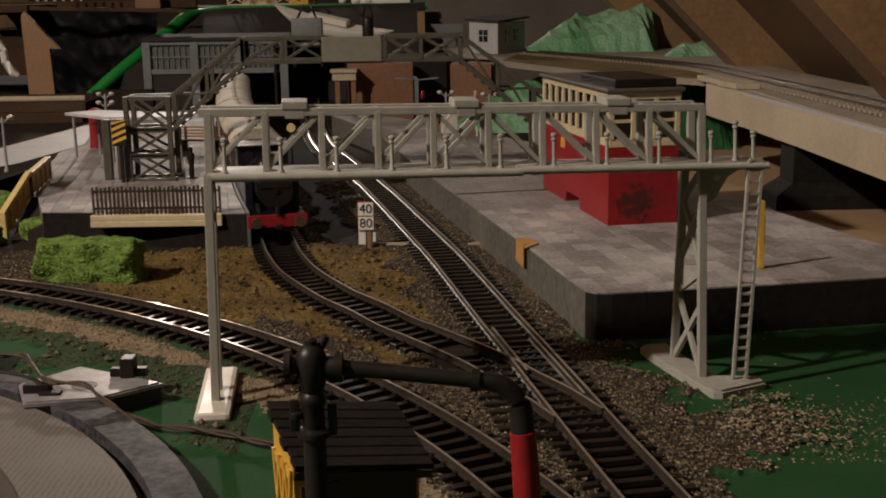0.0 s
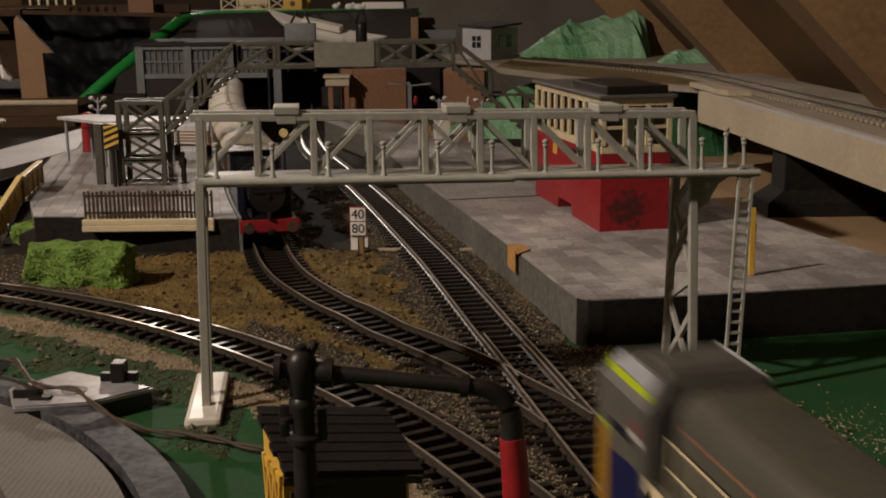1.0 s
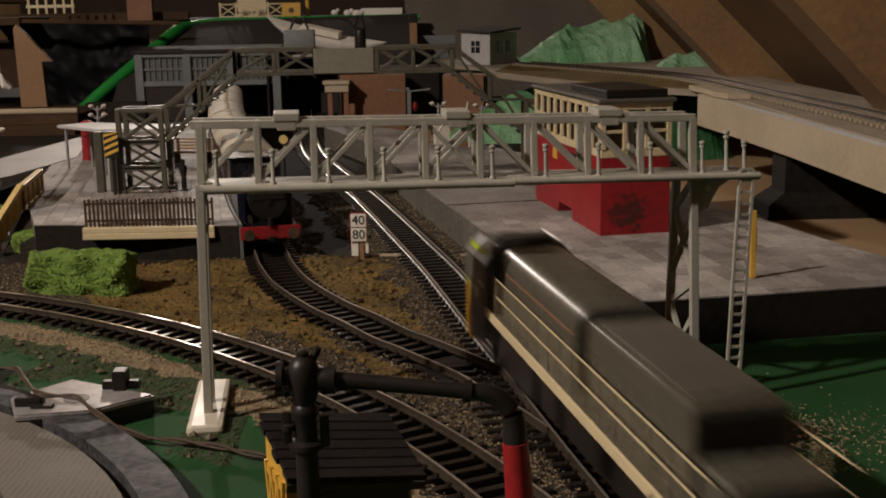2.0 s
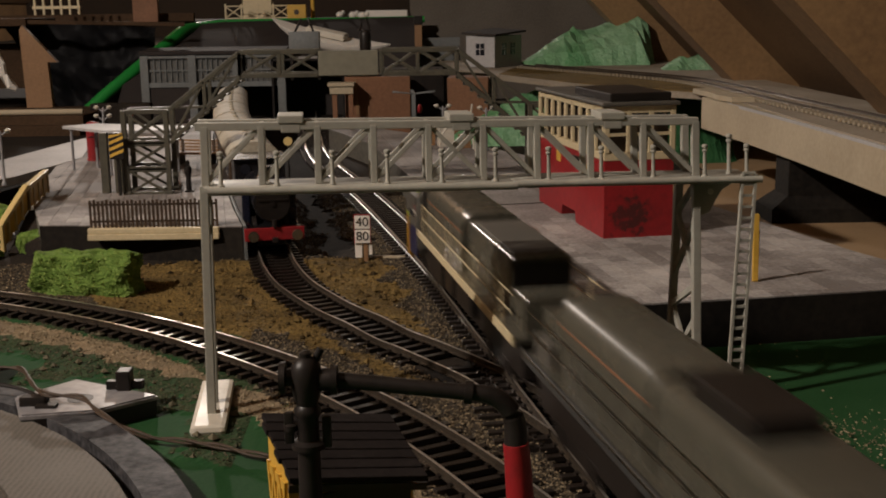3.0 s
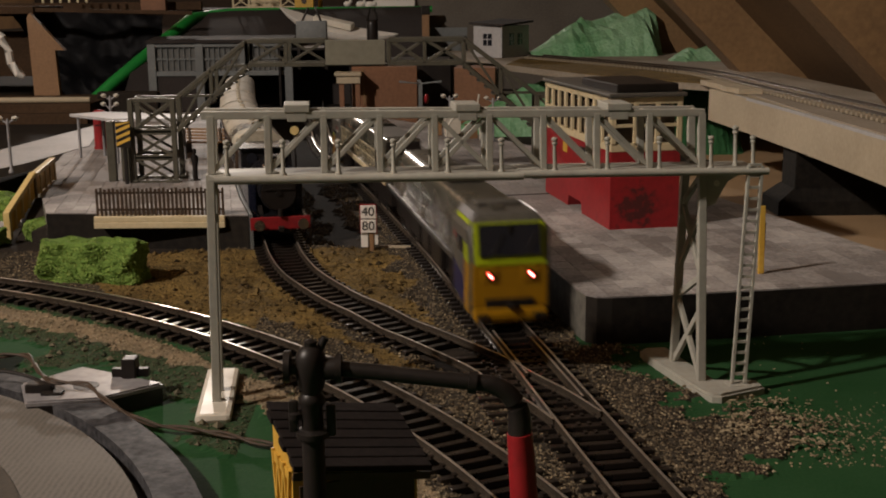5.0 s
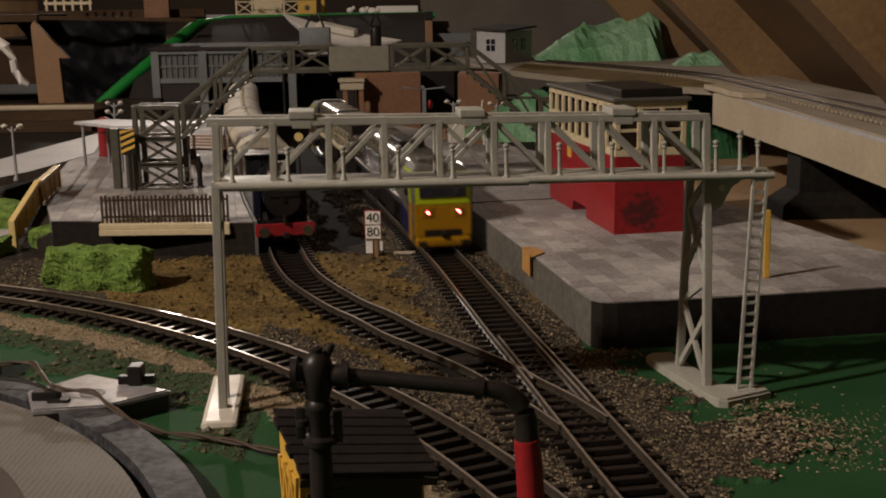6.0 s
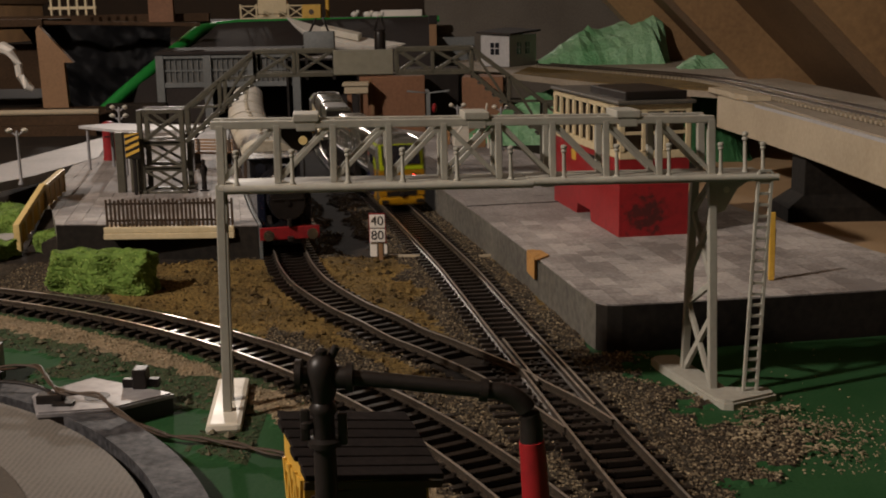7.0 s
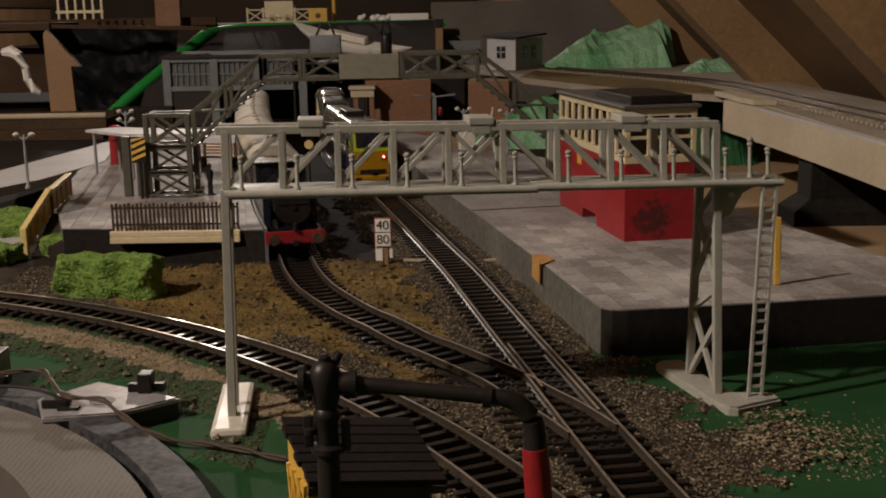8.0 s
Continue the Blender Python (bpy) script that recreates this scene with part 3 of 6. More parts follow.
# ---------------------------------------------------------------- signal gantry
def build_gantry():
    a, b = Vector((-73, 374.4, 0)), Vector((94.2, 391, 0))
    turn = math.degrees(math.atan2(b.y - a.y, b.x - a.x))
    span = (b - a).length
    g = thing("signal_gantry", "light grey plastic lattice signal gantry spanning the tracks", "gantry", at(a.x, a.y, 0, 0, 0, turn))
    zb, zt, dep = 81.3, 100.5, 11.0

    def piece(name, bm, material, parent, label="", smooth=False):
        """The legs lean in a little towards the top and the bridge sags towards the ladder end."""
        if name not in ("foot_plate", "ladder_foot", "stile", "rung"):
            for v in bm.verts:
                k, up = v.co.x / span, v.co.z / 90
                v.co.x += (1 - k) * (0.7 + 1.9 * up) + k * (2.1 - 2.9 * up)
                v.co.z -= 1.8 * k * v.co.z / 81
        return part(name, bm, material, parent, label, smooth)

    # longitudinal chords, front and back
    for y in (0.0, dep):
        bm = B()
        beam(bm, (-3, y, zt), (span + 1, y, zt), 2.2, 2.6, 0.3)
        piece("top_chord", bm, M_GREYPLASTIC, g)
        n = 9
        w = span / n
        for i in range(n + 1):
            bm = B()
            beam(bm, (i * w, y, zb), (i * w, y, zt), 2.6 if i in (0, n) else 2.2, 2.4, 0.25)
            piece("upright", bm, M_GREYPLASTIC, g)
        for i in range(n):
            x0, x1 = i * w + 1, (i + 1) * w - 1
            pairs = [(x0, x1, 0)] if i < 4 else [(x0, x1, 1)]
            if i == 4:
                pairs = [(x0, x1, 0), (x0, x1, 1)]
            for p, q, down in pairs:
                bm = B()
                beam(bm, (p, y, zt - 1 if down else zb + 1.5), (q, y, zb + 1.5 if down else zt - 1), 1.2, 1.6, 0.2)
                piece("diagonal", bm, M_GREYPLASTIC, g)
    for i in range(10):
        bm = B()
        beam(bm, (i * span / 9, 0, zt), (i * span / 9, dep, zt), 1.5, 1.5, 0.2)
        piece("cross_bar", bm, M_GREYPLASTIC, g)
    # walkway
    bm = B()
    box(bm, -0.5, -5.6, zb - 1.6, 104, dep + 2, zb, 0.3)
    rod(bm, (1.2, -5.8, zb - 1.2), (104, -5.8, zb - 1.2), 1.4, n=12)
    piece("walkway", bm, M_GREYPLASTIC, g, smooth=True)
    bm = B()
    box(bm, 103, -5.2, zb - 1.3, span + 20, dep + 2, zb + 0.2, 0.3)
    rod(bm, (103, -5.5, zb - 0.8), (span + 22, -5.5, zb - 0.8), 1.3, n=12)
    piece("walkway", bm, M_GREYPLASTIC, g, smooth=True)
    # handrail posts with knobs
    for i in range(11):
        x = 5.3 + i * 18.3
        if x > span + 17:
            x = span + 17
        bm = B()
        lathe(bm, [(1.2, 0), (1.2, 0.7), (0.7, 1.3), (0.6, 9.0), (1.0, 9.4), (1.0, 9.9), (0.6, 10.2), (1.1, 10.7), (1.1, 11.4), (0.5, 11.8)], 10, (x, -4.2, zb - 0.2))
        piece("rail_post", bm, M_GREYPLASTIC, g, smooth=True)
    bm = B()
    lathe(bm, [(1.3, 0), (0.75, 1.6), (0.65, 11.4), (1.1, 11.8), (1.1, 12.4), (0.6, 12.8), (1.15, 13.4), (1.15, 14.2), (0.5, 14.6)], 10, (span + 13, 2, zb - 0.2))
    piece("rail_post", bm, M_GREYPLASTIC, g, smooth=True)
    # top blocks that take the signal posts
    for x in (28.5, 86, 138.5):
        bm = B()
        box(bm, x - 4.3, -1.5, zt + 0.8, x + 4.3, dep + 2, zt + 3.4, 0.4)
        box(bm, x - 3.2, -1.2, zt - 2.2, x + 3.2, 0, zt + 1, 0.3)
        piece("signal_socket", bm, M_GREYPLASTIC, g)
    # left leg: a plain double column
    bm = B()
    for y in (0.0, dep):
        box(bm, -2.0, y - 1.4, 3, 0.9, y + 1.4, zb, 0.3)
    beam(bm, (-0.5, 0, zb - 3), (-0.5, dep, zb - 18), 1.2, 1.6)
    beam(bm, (-0.5, dep, zb - 3), (-0.5, 0, zb - 18), 1.2, 1.6)
    piece("column", bm, M_GREYPLASTIC, g)
    bm = B()
    box(bm, -6.2, -14.5, 0, 5.8, 37, 3.6, 1.7)
    piece("foot_plate", bm, M_WHITEPLASTIC, g, "off-white foot plate")
    # right leg: lattice tower that splays towards the ground
    bm = B()
    lx = span
    near_b, far_b, near_t, far_t = Vector((lx, -1, 3)), Vector((lx - 2.4, 23, 3)), Vector((lx, -1, zb)), Vector((lx - 1.2, dep + 2, zb))
    beam(bm, near_b, near_t, 2.8, 2.8, 0.3)
    beam(bm, far_b, far_t, 2.8, 2.4, 0.3)
    piece("leg_post", bm, M_GREYPLASTIC, g)
    levels = [3, 30, 42, 66, 79]
    for k, (z0, z1) in enumerate(zip(levels, levels[1:])):
        t0, t1 = (z0 - 3) / (zb - 3), (z1 - 3) / (zb - 3)
        n0, f0, n1, f1 = near_b.lerp(near_t, t0), far_b.lerp(far_t, t0), near_b.lerp(near_t, t1), far_b.lerp(far_t, t1)
        for p, q in ((n0, f1), (f0, n1)) if k % 2 == 0 else ((n1, f0),):
            bm = B()
            beam(bm, p, q, 1.6, 2.2, 0.25)
            piece("leg_brace", bm, M_GREYPLASTIC, g)
    bm = B()
    prism(bm, [(lx - 9, 38), (lx - 9, 33), (lx - 1.5, -13), (lx + 1, -16), (lx + 4, -17), (lx + 22, -10), (lx + 22, -3), (lx + 6, -2), (lx + 2, 40), (lx - 6, 40)], 0, 3.2)
    bmesh.ops.bevel(bm, geom=[e for e in bm.edges if e.verts[0].co.z > 3 and e.verts[1].co.z > 3], offset=0.9, segments=2, affect="EDGES")
    piece("foot_plate", bm, M_GREYPLASTIC, g)
    # bracket under the overhang, with its hole
    bm = B()
    arc = [(lx + 1, zb - 2), (lx + 17, zb - 2), (lx + 13, zb - 2.6), (lx + 9, zb - 5), (lx + 6.6, zb - 9), (lx + 4.5, zb - 13), (lx + 1, zb - 14)]
    vs0 = [bm.verts.new((x, -1.6, z)) for x, z in arc]
    vs1 = [bm.verts.new((x, 0.6, z)) for x, z in arc]
    bm.faces.new(vs0)
    bm.faces.new(vs1[::-1])
    for i in range(len(arc)):
        bm.faces.new((vs0[i], vs1[i], vs1[(i + 1) % len(arc)], vs0[(i + 1) % len(arc)]))
    br = piece("bracket", bm, M_GREYPLASTIC, g)
    bm = B()
    rod(bm, (lx + 5, -1.75, zb - 5.5), (lx + 5, -1.3, zb - 5.5), 1.1, n=14)
    piece("hole", bm, M_WHITEPLASTIC, br, "pale round hole in the bracket")
    # ladder
    lad = piece("ladder", B(), M_GREYPLASTIC, g)
    for x in (-2.3, 2.3):
        bm = B()
        beam(bm, (lx + 13.2 + x, -7.5, 1), (lx + 16.6 + x, -5.5, zb - 1), 0.9, 1.4)
        piece("stile", bm, M_GREYPLASTIC, lad)
    for i in range(21):
        t = (i + 0.6) / 21
        bm = B()
        xx = lx + 13.2 + 3.4 * t
        beam(bm, (xx - 2.2, -7.5 + 2 * t, 1 + t * zb), (xx + 2.2, -7.5 + 2 * t, 1 + t * zb), 0.9, 0.9)
        piece("rung", bm, M_GREYPLASTIC, lad)
    bm = B()
    box(bm, lx + 9.3, -10, 0, lx + 17.3, -4, 3.6, 0.8)
    piece("ladder_foot", bm, M_GREYPLASTIC, g)


build_gantry()


# ---------------------------------------------------------------- footbridge
def build_footbridge():
    f = thing("footbridge", "dark olive grey plastic lattice footbridge across the platforms", "footbridge", at(0, 756, 20))
    y0, y1 = 0.0, 20.0
    ztop, zdeck, zlow = 91.0, 76.0, 54.0

    def panel(x0, za0, zb0, x1, za1, zb1, y, style, mat_=M_BRIDGE):
        for (p, q) in (((x0, y, za0), (x1, y, za1)), ((x0, y, zb0), (x1, y, zb1))):
            bm = B()
            beam(bm, p, q, 2.2, 2.8, 0.3)
            part("chord", bm, M_BRIDGE, f)
        bm = B()
        beam(bm, (x0, y, za0), (x0, y, zb0), 2.4, 2.2, 0.25)
        part("post", bm, M_BRIDGE, f)
        for s in style:
            bm = B()
            beam(bm, (x0, y, za0 if s == "/" else zb0), (x1, y, zb1 if s == "/" else za1), 1.3, 1.7, 0.2)
            part("lattice", bm, M_BRIDGE, f)

    xs = [-116, -90.5, -65.5]
    for y in (y0, y1):
        for a, b in zip(xs, xs[1:]):
            panel(a, zdeck, ztop, b, zdeck, ztop, y, "/\\" if y == y1 else "/")
        xs2 = [-24.5, -1, 24.5]
        for a, b in zip(xs2, xs2[1:]):
            panel(a, zdeck, ztop, b, zdeck, ztop, y, "/\\")
        bm = B()
        beam(bm, (24.5, y, zdeck), (24.5, y, ztop), 1.6, 2)
        part("post", bm, M_BRIDGE, f)
        # stair flights
        for sx, a, b in ((-1, -116, -163), (1, 24.5, 72)):
            midx = (a + b) / 2
            zm, zmt = (zdeck + zlow - 20) / 2, (ztop + zlow + 1) / 2
            panel(a, zdeck - 1, ztop, midx, zm, zmt, y, "\\" if y == y0 else "/")
            panel(midx, zm, zmt, b, zlow - 20, zlow + 1, y, "\\" if y == y0 else "/")
        # lower landings and towers
        for x0, x1 in ((-193, -165.5), (72, 97)):
            for xx in (x0, x1):
                bm = B()
                box(bm, xx - 1.6, y - 1.6, 0, xx + 1.6, y + 1.6, zlow + 1, 0.3)
                box(bm, xx - 2.6, y - 2.6, 0, xx + 2.6, y + 2.6, 2.0, 0.3)
                part("tower_post", bm, M_BRIDGE, f)
            for za, zb in ((zlow - 20, zlow), (0, 16), (17, zlow - 21)):
                panel(x0, za, zb, x1, za, zb, y, "/\\")
    bm = B()
    box(bm, -116, y0 + 1, zdeck - 1.5, 24.5, y1 - 1, zdeck - 0.3)
    part("deck", bm, M_BRIDGE, f)
    for sx, a, b in ((-1, -116, -165), (1, 24.5, 72)):
        for i in range(10):
            t = (i + 0.5) / 10
            bm = B()
            xx, zz = a + (b - a) * t, zdeck - 1 + (zlow - 20 - zdeck) * t
            box(bm, xx - 3, y0 + 1, zz - 1, xx + 3, y1 - 1, zz)
            part("tread", bm, M_BRIDGE, f)
    for x0, x1 in ((-193, -165.5), (72, 97)):
        bm = B()
        box(bm, x0, y0 + 1, zlow - 22, x1, y1 - 1, zlow - 20.5)
        part("landing", bm, M_BRIDGE, f)
    bm = B()
    box(bm, -65.0, -1.6, zdeck - 0.5, -26.5, 0.8, ztop + 0.3, 0.3)
    part("name_panel", bm, M_NAMEPANEL, f, "blank grey name board panel")


build_footbridge()


# ---------------------------------------------------------------- multi-purpose works train
CAR_LEN, CAR_GAP = 232.0, 17.0


def build_car(lead):
    """A works vehicle with its cab at +y for the leading car; built along y about its middle, rail level at 0."""
    label = "grey works train vehicle with yellow cab" + ("" if lead else " and lit red tail lights")
    car = thing("works_vehicle", label, "train", at(0, 0, RAIL_Z), group="works train vehicles")
    s = 1 if lead else -1
    h = CAR_LEN / 2

    def bx(name, x0, a, z0, x1, b, z1, m, bevel=0.5, parent=car, label=""):
        bm = B()
        box(bm, x0, min(a * s, b * s), z0, x1, max(a * s, b * s), z1, bevel)
        return part(name, bm, m, parent, label)

    def slab(name, corners, thick, m, parent, label=""):
        """A thin plate on four corners, as thick as that along its normal."""
        c = [Vector((x, y * s, z)) for x, y, z in corners]
        n = (c[1] - c[0]).cross(c[3] - c[0]).normalized() * thick
        bm = B()
        lo, hi = [bm.verts.new(v - n) for v in c], [bm.verts.new(v + n) for v in c]
        bm.faces.new(lo[::-1])
        bm.faces.new(hi)
        for i in range(4):
            bm.faces.new((lo[i], lo[(i + 1) % 4], hi[(i + 1) % 4], hi[i]))
        return part(name, bm, m, parent, label)

    # frame and deck
    bx("underframe", -13, -h + 2, 7, 13, h - 8, 21, M_BLACK)
    for x in (-1, 1):
        for k, (a, b) in enumerate(((h - 70, h - 96), (h - 102, h - 122), (h - 128, h - 160))):
            bx("equipment_case", x * 15 - 1.8, a, 9 + k, x * 15 + 1.8, b, 20.5, M_BLACK, 0.5, label="black underfloor case")
    bx("deck", -17.5, -h, 21, 17.5, h - 36, 23.5, M_MPV)
    for x in (-1, 1):
        bx("side_sill", x * 17.6 - 0.5, -h, 21.0, x * 17.6 + 0.5, h - 36, 24.2, M_CREAM if lead else M_DARKSILL, 0.15, label="cream sill along the deck" if lead else "dark sill along the deck")
        if not lead:
            bx("sill_strip", x * 18.1 - 0.3, -h + 4, 23.2, x * 18.1 + 0.3, h - 42, 24.0, M_STEEL, 0.1, label="bright metal strip along the sill")
    # cab with sloped nose
    cab0, cab1 = h - 35, h
    prof = [(cab0, 13), (cab1 - 2, 5), (cab1, 9), (cab1, 26), (cab1 - 3.5, 43), (cab1 - 7, 46.5), (cab0, 47)]
    bm = B()
    extrude_x(bm, [(y * s, z) for y, z in (prof if lead else prof[::-1])], -17.6, 17.6)
    bmesh.ops.recalc_face_normals(bm, faces=bm.faces)
    bmesh.ops.bisect_plane(bm, geom=bm.verts[:] + bm.edges[:] + bm.faces[:], plane_co=(0, 0, 40), plane_no=(0, 0, 1))
    for v in bm.verts:
        v.co.x *= 1 - 0.26 * max(0.0, v.co.z - 40) / 7
    bmesh.ops.bevel(bm, geom=[e for e in bm.edges if len(e.link_faces) == 2 and e.calc_face_angle() > 0.3], offset=0.9, segments=2, affect="EDGES")
    cab = part("cab", bm, M_MPVROOF, car, "cab body with dark grey roof", True)
    for x in (-1, 1):
        bm = B()
        pts = [(cab0 + 2, 10), (cab1 - 9, 8), (cab1 - 9, 39.5), (cab0 + 2, 39.5)]
        vs = [[bm.verts.new((x * 17.6 + e, y * s, z)) for y, z in pts] for e in (-0.35, 0.35)]
        bm.faces.new(vs[0]); bm.faces.new(vs[1])
        for i in range(4):
            bm.faces.new((vs[0][i], vs[0][(i + 1) % 4], vs[1][(i + 1) % 4], vs[1][i]))
        part("side_panel", bm, M_BLUE, cab, "dark blue cab side")
        bx("side_window", x * 17.9 - 0.3, cab0 + 9, 29, x * 17.9 + 0.3, cab0 + 24, 40, M_GLASS, 0.1, cab)
        bx("side_badge", x * 18.0 - 0.25, cab0 + 4, 31, x * 18.0 + 0.25, cab0 + 8, 39, M_SIGNWHITE, 0.1, cab, "small white and red badge")
        bx("side_badge", x * 18.1 - 0.25, cab0 + 4.5, 33.5, x * 18.1 + 0.25, cab0 + 7.5, 36, M_RED, 0.1, cab, "small white and red badge")
        # lime edge round the nose
        for (ya, za), (yb, zb) in (((cab1 - 6.5, 6.5), (cab1 - 6.5, 27)), ((cab1 - 6.5, 27), (cab1 - 8.5, 40))):
            bm = B()
            beam(bm, (x * 17.7, ya * s, za), (x * 17.7, yb * s, zb), 0.9, 6.5)
            part("nose_edge", bm, M_LIME if za > 20 else M_CABYELLOW, cab, "bright lime yellow edge")
        slab("roof_shoulder", [(x * 17.6, cab0 + 3, 40.2), (x * 17.6, cab1 - 5, 40.2), (x * 15.6, cab1 - 6.8, 43.4), (x * 15.6, cab0 + 3, 43.4)], 0.45, M_LIME, cab, "glossy lime yellow roof shoulder")
        slab("roof_shoulder", [(x * 15.5, cab0 + 3, 43.6), (x * 15.5, cab1 - 7, 43.6), (x * 13.4, cab1 - 8.6, 46.7), (x * 13.4, cab0 + 3, 46.7)], 0.4, M_SILVER, cab, "silver grey roof shoulder")
    # nose: yellow panel, windscreen, bumper
    bx("nose_panel", -16.8, cab1 - 0.6, 9, 16.8, cab1 + 0.5, 27, M_CABYELLOW, 0.4, cab, "warning yellow front panel")
    bm = B()
    beam(bm, (0, (cab1 + 0.3) * s, 26.5), (0, (cab1 - 3.4) * s, 43.4), 31.6, 1.2)
    part("screen_surround", bm, M_LIME, cab, "lime yellow windscreen surround")
    bm = B()
    beam(bm, (0, (cab1 + 0.2) * s, 30), (0, (cab1 - 2.7) * s, 42.6), 27.5, 1.9)
    part("windscreen", bm, M_GLASS, cab)
    for x in (-8, 7):
        bm = B()
        beam(bm, (x, (cab1 + 1.3) * s, 30.5), (x + 5, (cab1 - 0.6) * s, 39), 0.5, 0.5)
        part("wiper", bm, M_BLACK, cab)
    bx("bumper", -16.5, cab1 - 3, 3.2, 16.5, cab1 + 2.2, 8.4, M_CABYELLOW, 1.6, cab, "yellow bumper skirt")
    bx("coupling_recess", -11, cab1 - 0.5, 8.4, 11, cab1 + 0.9, 12.5, M_BLACK, 0.3, cab)
    for x in (-1, 1):
        bx("bumper_pocket", x * 12.6 - 2.6, cab1 + 1.6, 4.2, x * 12.6 + 2.6, cab1 + 2.5, 6.6, M_BLACK, 0.3, cab)
        bx("lamp_panel", x * 9.2 - 4.2, cab1 - 0.2, 19.0, x * 9.2 + 4.2, cab1 + 0.9, 25.6, M_CABYELLOW, 0.8, cab)
    bx("screen_pillar", -0.5, cab1 - 2.2, 29.5, 0.5, cab1 - 0.6, 42.5, M_BLACK, 0.1, cab)
    bx("coupling_hook", -1.4, cab1 + 0.5, 8.6, 1.4, cab1 + 3.6, 11.0, M_BLACK, 0.3, cab)
    for x in (-9.2, 9.2):
        bm = B()
        rod(bm, (x, (cab1 + 0.6) * s, 22.3), (x, (cab1 + 1.3) * s, 22.3), 2.0, n=16)
        lampo = part("light_cluster", bm, M_BLACK, cab)
        bm = B()
        rod(bm, (x, (cab1 + 1.1) * s, 22.3), (x, (cab1 + 1.5) * s, 22.3), 1.05, n=14)
        part("light_lens", bm, M_LAMPRED if not lead else M_GLASS, lampo, "lit red tail light" if not lead else "")
        if not lead:
            bm = B()
            rod(bm, (x, (cab1 + 1.4) * s, 22.3), (x, (cab1 + 1.7) * s, 22.3), 0.5, n=12)
            part("light_core", bm, M_LAMPCORE, lampo, "glowing filament spot")
    # gangway plate to the next vehicle
    bx("drawbar", -2, -h - 9, 8, 2, -h + 4, 10.5, M_BLACK, 0.3)
    # roof kit on the cab
    bx("roof_pod", -10, cab0 + 4, 46.8, 10, cab0 + 14, 48.6, M_MPVROOF, 0.5, cab)
    bx("roof_hatch", -5, cab0 + 17, 46.8, 1, cab0 + 22, 47.9, M_MPV, 0.3, cab)

    # engine box with rounded roof, tank with rounded shoulders, end cupboard
    def module(name, a, b, w, z1, r, m, label):
        pr = [(-w, 23.5), (w, 23.5), (w, z1 - r)] + [(w - r + r * math.cos(radians(t)), z1 - r + r * math.sin(radians(t))) for t in (22, 45, 67, 90)]
        pr += [(-w + r - r * math.cos(radians(t)), z1 - r + r * math.sin(radians(t))) for t in (90, 67, 45, 22)] + [(-w, z1 - r)]
        bm = B()
        lo = [bm.verts.new((x, a * s, z)) for x, z in pr]
        hi = [bm.verts.new((x, b * s, z)) for x, z in pr]
        bm.faces.new(lo); bm.faces.new(hi)
        for i in range(len(pr)):
            j = (i + 1) % len(pr)
            bm.faces.new((lo[i], lo[j], hi[j], hi[i]))
        return part(name, bm, m, car, label, True)

    if lead:
        mod = module("equipment_module", h - 43, h - 130, 13.8, 47.5, 6.5, M_MPV, "olive grey rounded equipment module")
        mod2 = module("machinery_box", h - 137, h - 209, 12.2, 46.0, 1.8, M_MPV, "olive grey machinery box with dark end")
        bx("dark_end", -11.6, h - 208.8, 24, 11.6, h - 209.6, 44, M_BLACK, 0.2, mod2)
        bx("roof_plate", -10, h - 142, 45.9, 10, h - 203, 46.8, M_MPVROOF, 0.4, mod2)
        mod3 = module("low_locker", h - 213, 2 - h, 12.5, 36, 2.0, M_MPV, "low olive grey locker")
        seams = ((mod, h - 60), (mod, h - 84), (mod, h - 108))
        lines = (mod, 46, 128)
    else:
        mod = module("flat_box", h - 38, h - 130, 13.6, 46.5, 4.0, M_MPV, "olive grey flat-topped box")
        bx("roof_fan", -8.5, h - 88, 46.1, 8.5, h - 122, 51.0, M_BLACK, 1.2, mod, "black raised fan housing")
        mod3 = module("tank_module", h - 132, h - 206, 13.8, 47.5, 6.5, M_MPV, "olive grey rounded tank module")
        bx("locker", -11, h - 208, 23.5, 11, 1 - h, 38, M_MPV, 0.5)
        bx("locker", -15, h - 212, 23.5, -11.5, 4 - h, 31, M_MPVROOF, 0.4)
        seams = ((mod, h - 62), (mod, h - 100), (mod3, h - 154))
        lines = (mod3, 134, 204)
    for owner, a in seams:
        bm = B()
        box(bm, -13.95, min(a * s, (a - 0.6) * s), 24, 13.95, max(a * s, (a - 0.6) * s), 40.5, 0.1)
        part("seam", bm, M_MPVROOF, owner)
    bm = B()
    for x in (-13.85, 13.85):
        box(bm, x - 0.15, min((h - lines[1]) * s, (h - lines[2]) * s), 39.6, x + 0.15, max((h - lines[1]) * s, (h - lines[2]) * s), 40.3)
    part("stripe", bm, M_BRICKCARD, lines[0], "thin orange-brown line")
    bx("bulkhead", -14.5, h - 41.5, 22, 14.5, h - 36, 43, M_BLACK, 0.3)
    # hand rails along both deck sides
    for x in (-17.2, 17.2):
        for z in (31.5, 38.0):
            bm = B()
            beam(bm, (x, (h - 48) * s, z), (x, (4 - h) * s, z), 0.4, 0.42)
            part("handrail", bm, M_CREAM if lead else M_STEEL, car, "thin handrail")
        for k in range(15):
            bm = B()
            yy = (h - 48 - k * 11.9) * s
            beam(bm, (x, yy, 23.5), (x, yy, 38.2), 0.5, 0.5)
            part("stanchion", bm, M_CREAM if lead else M_STEEL, car)
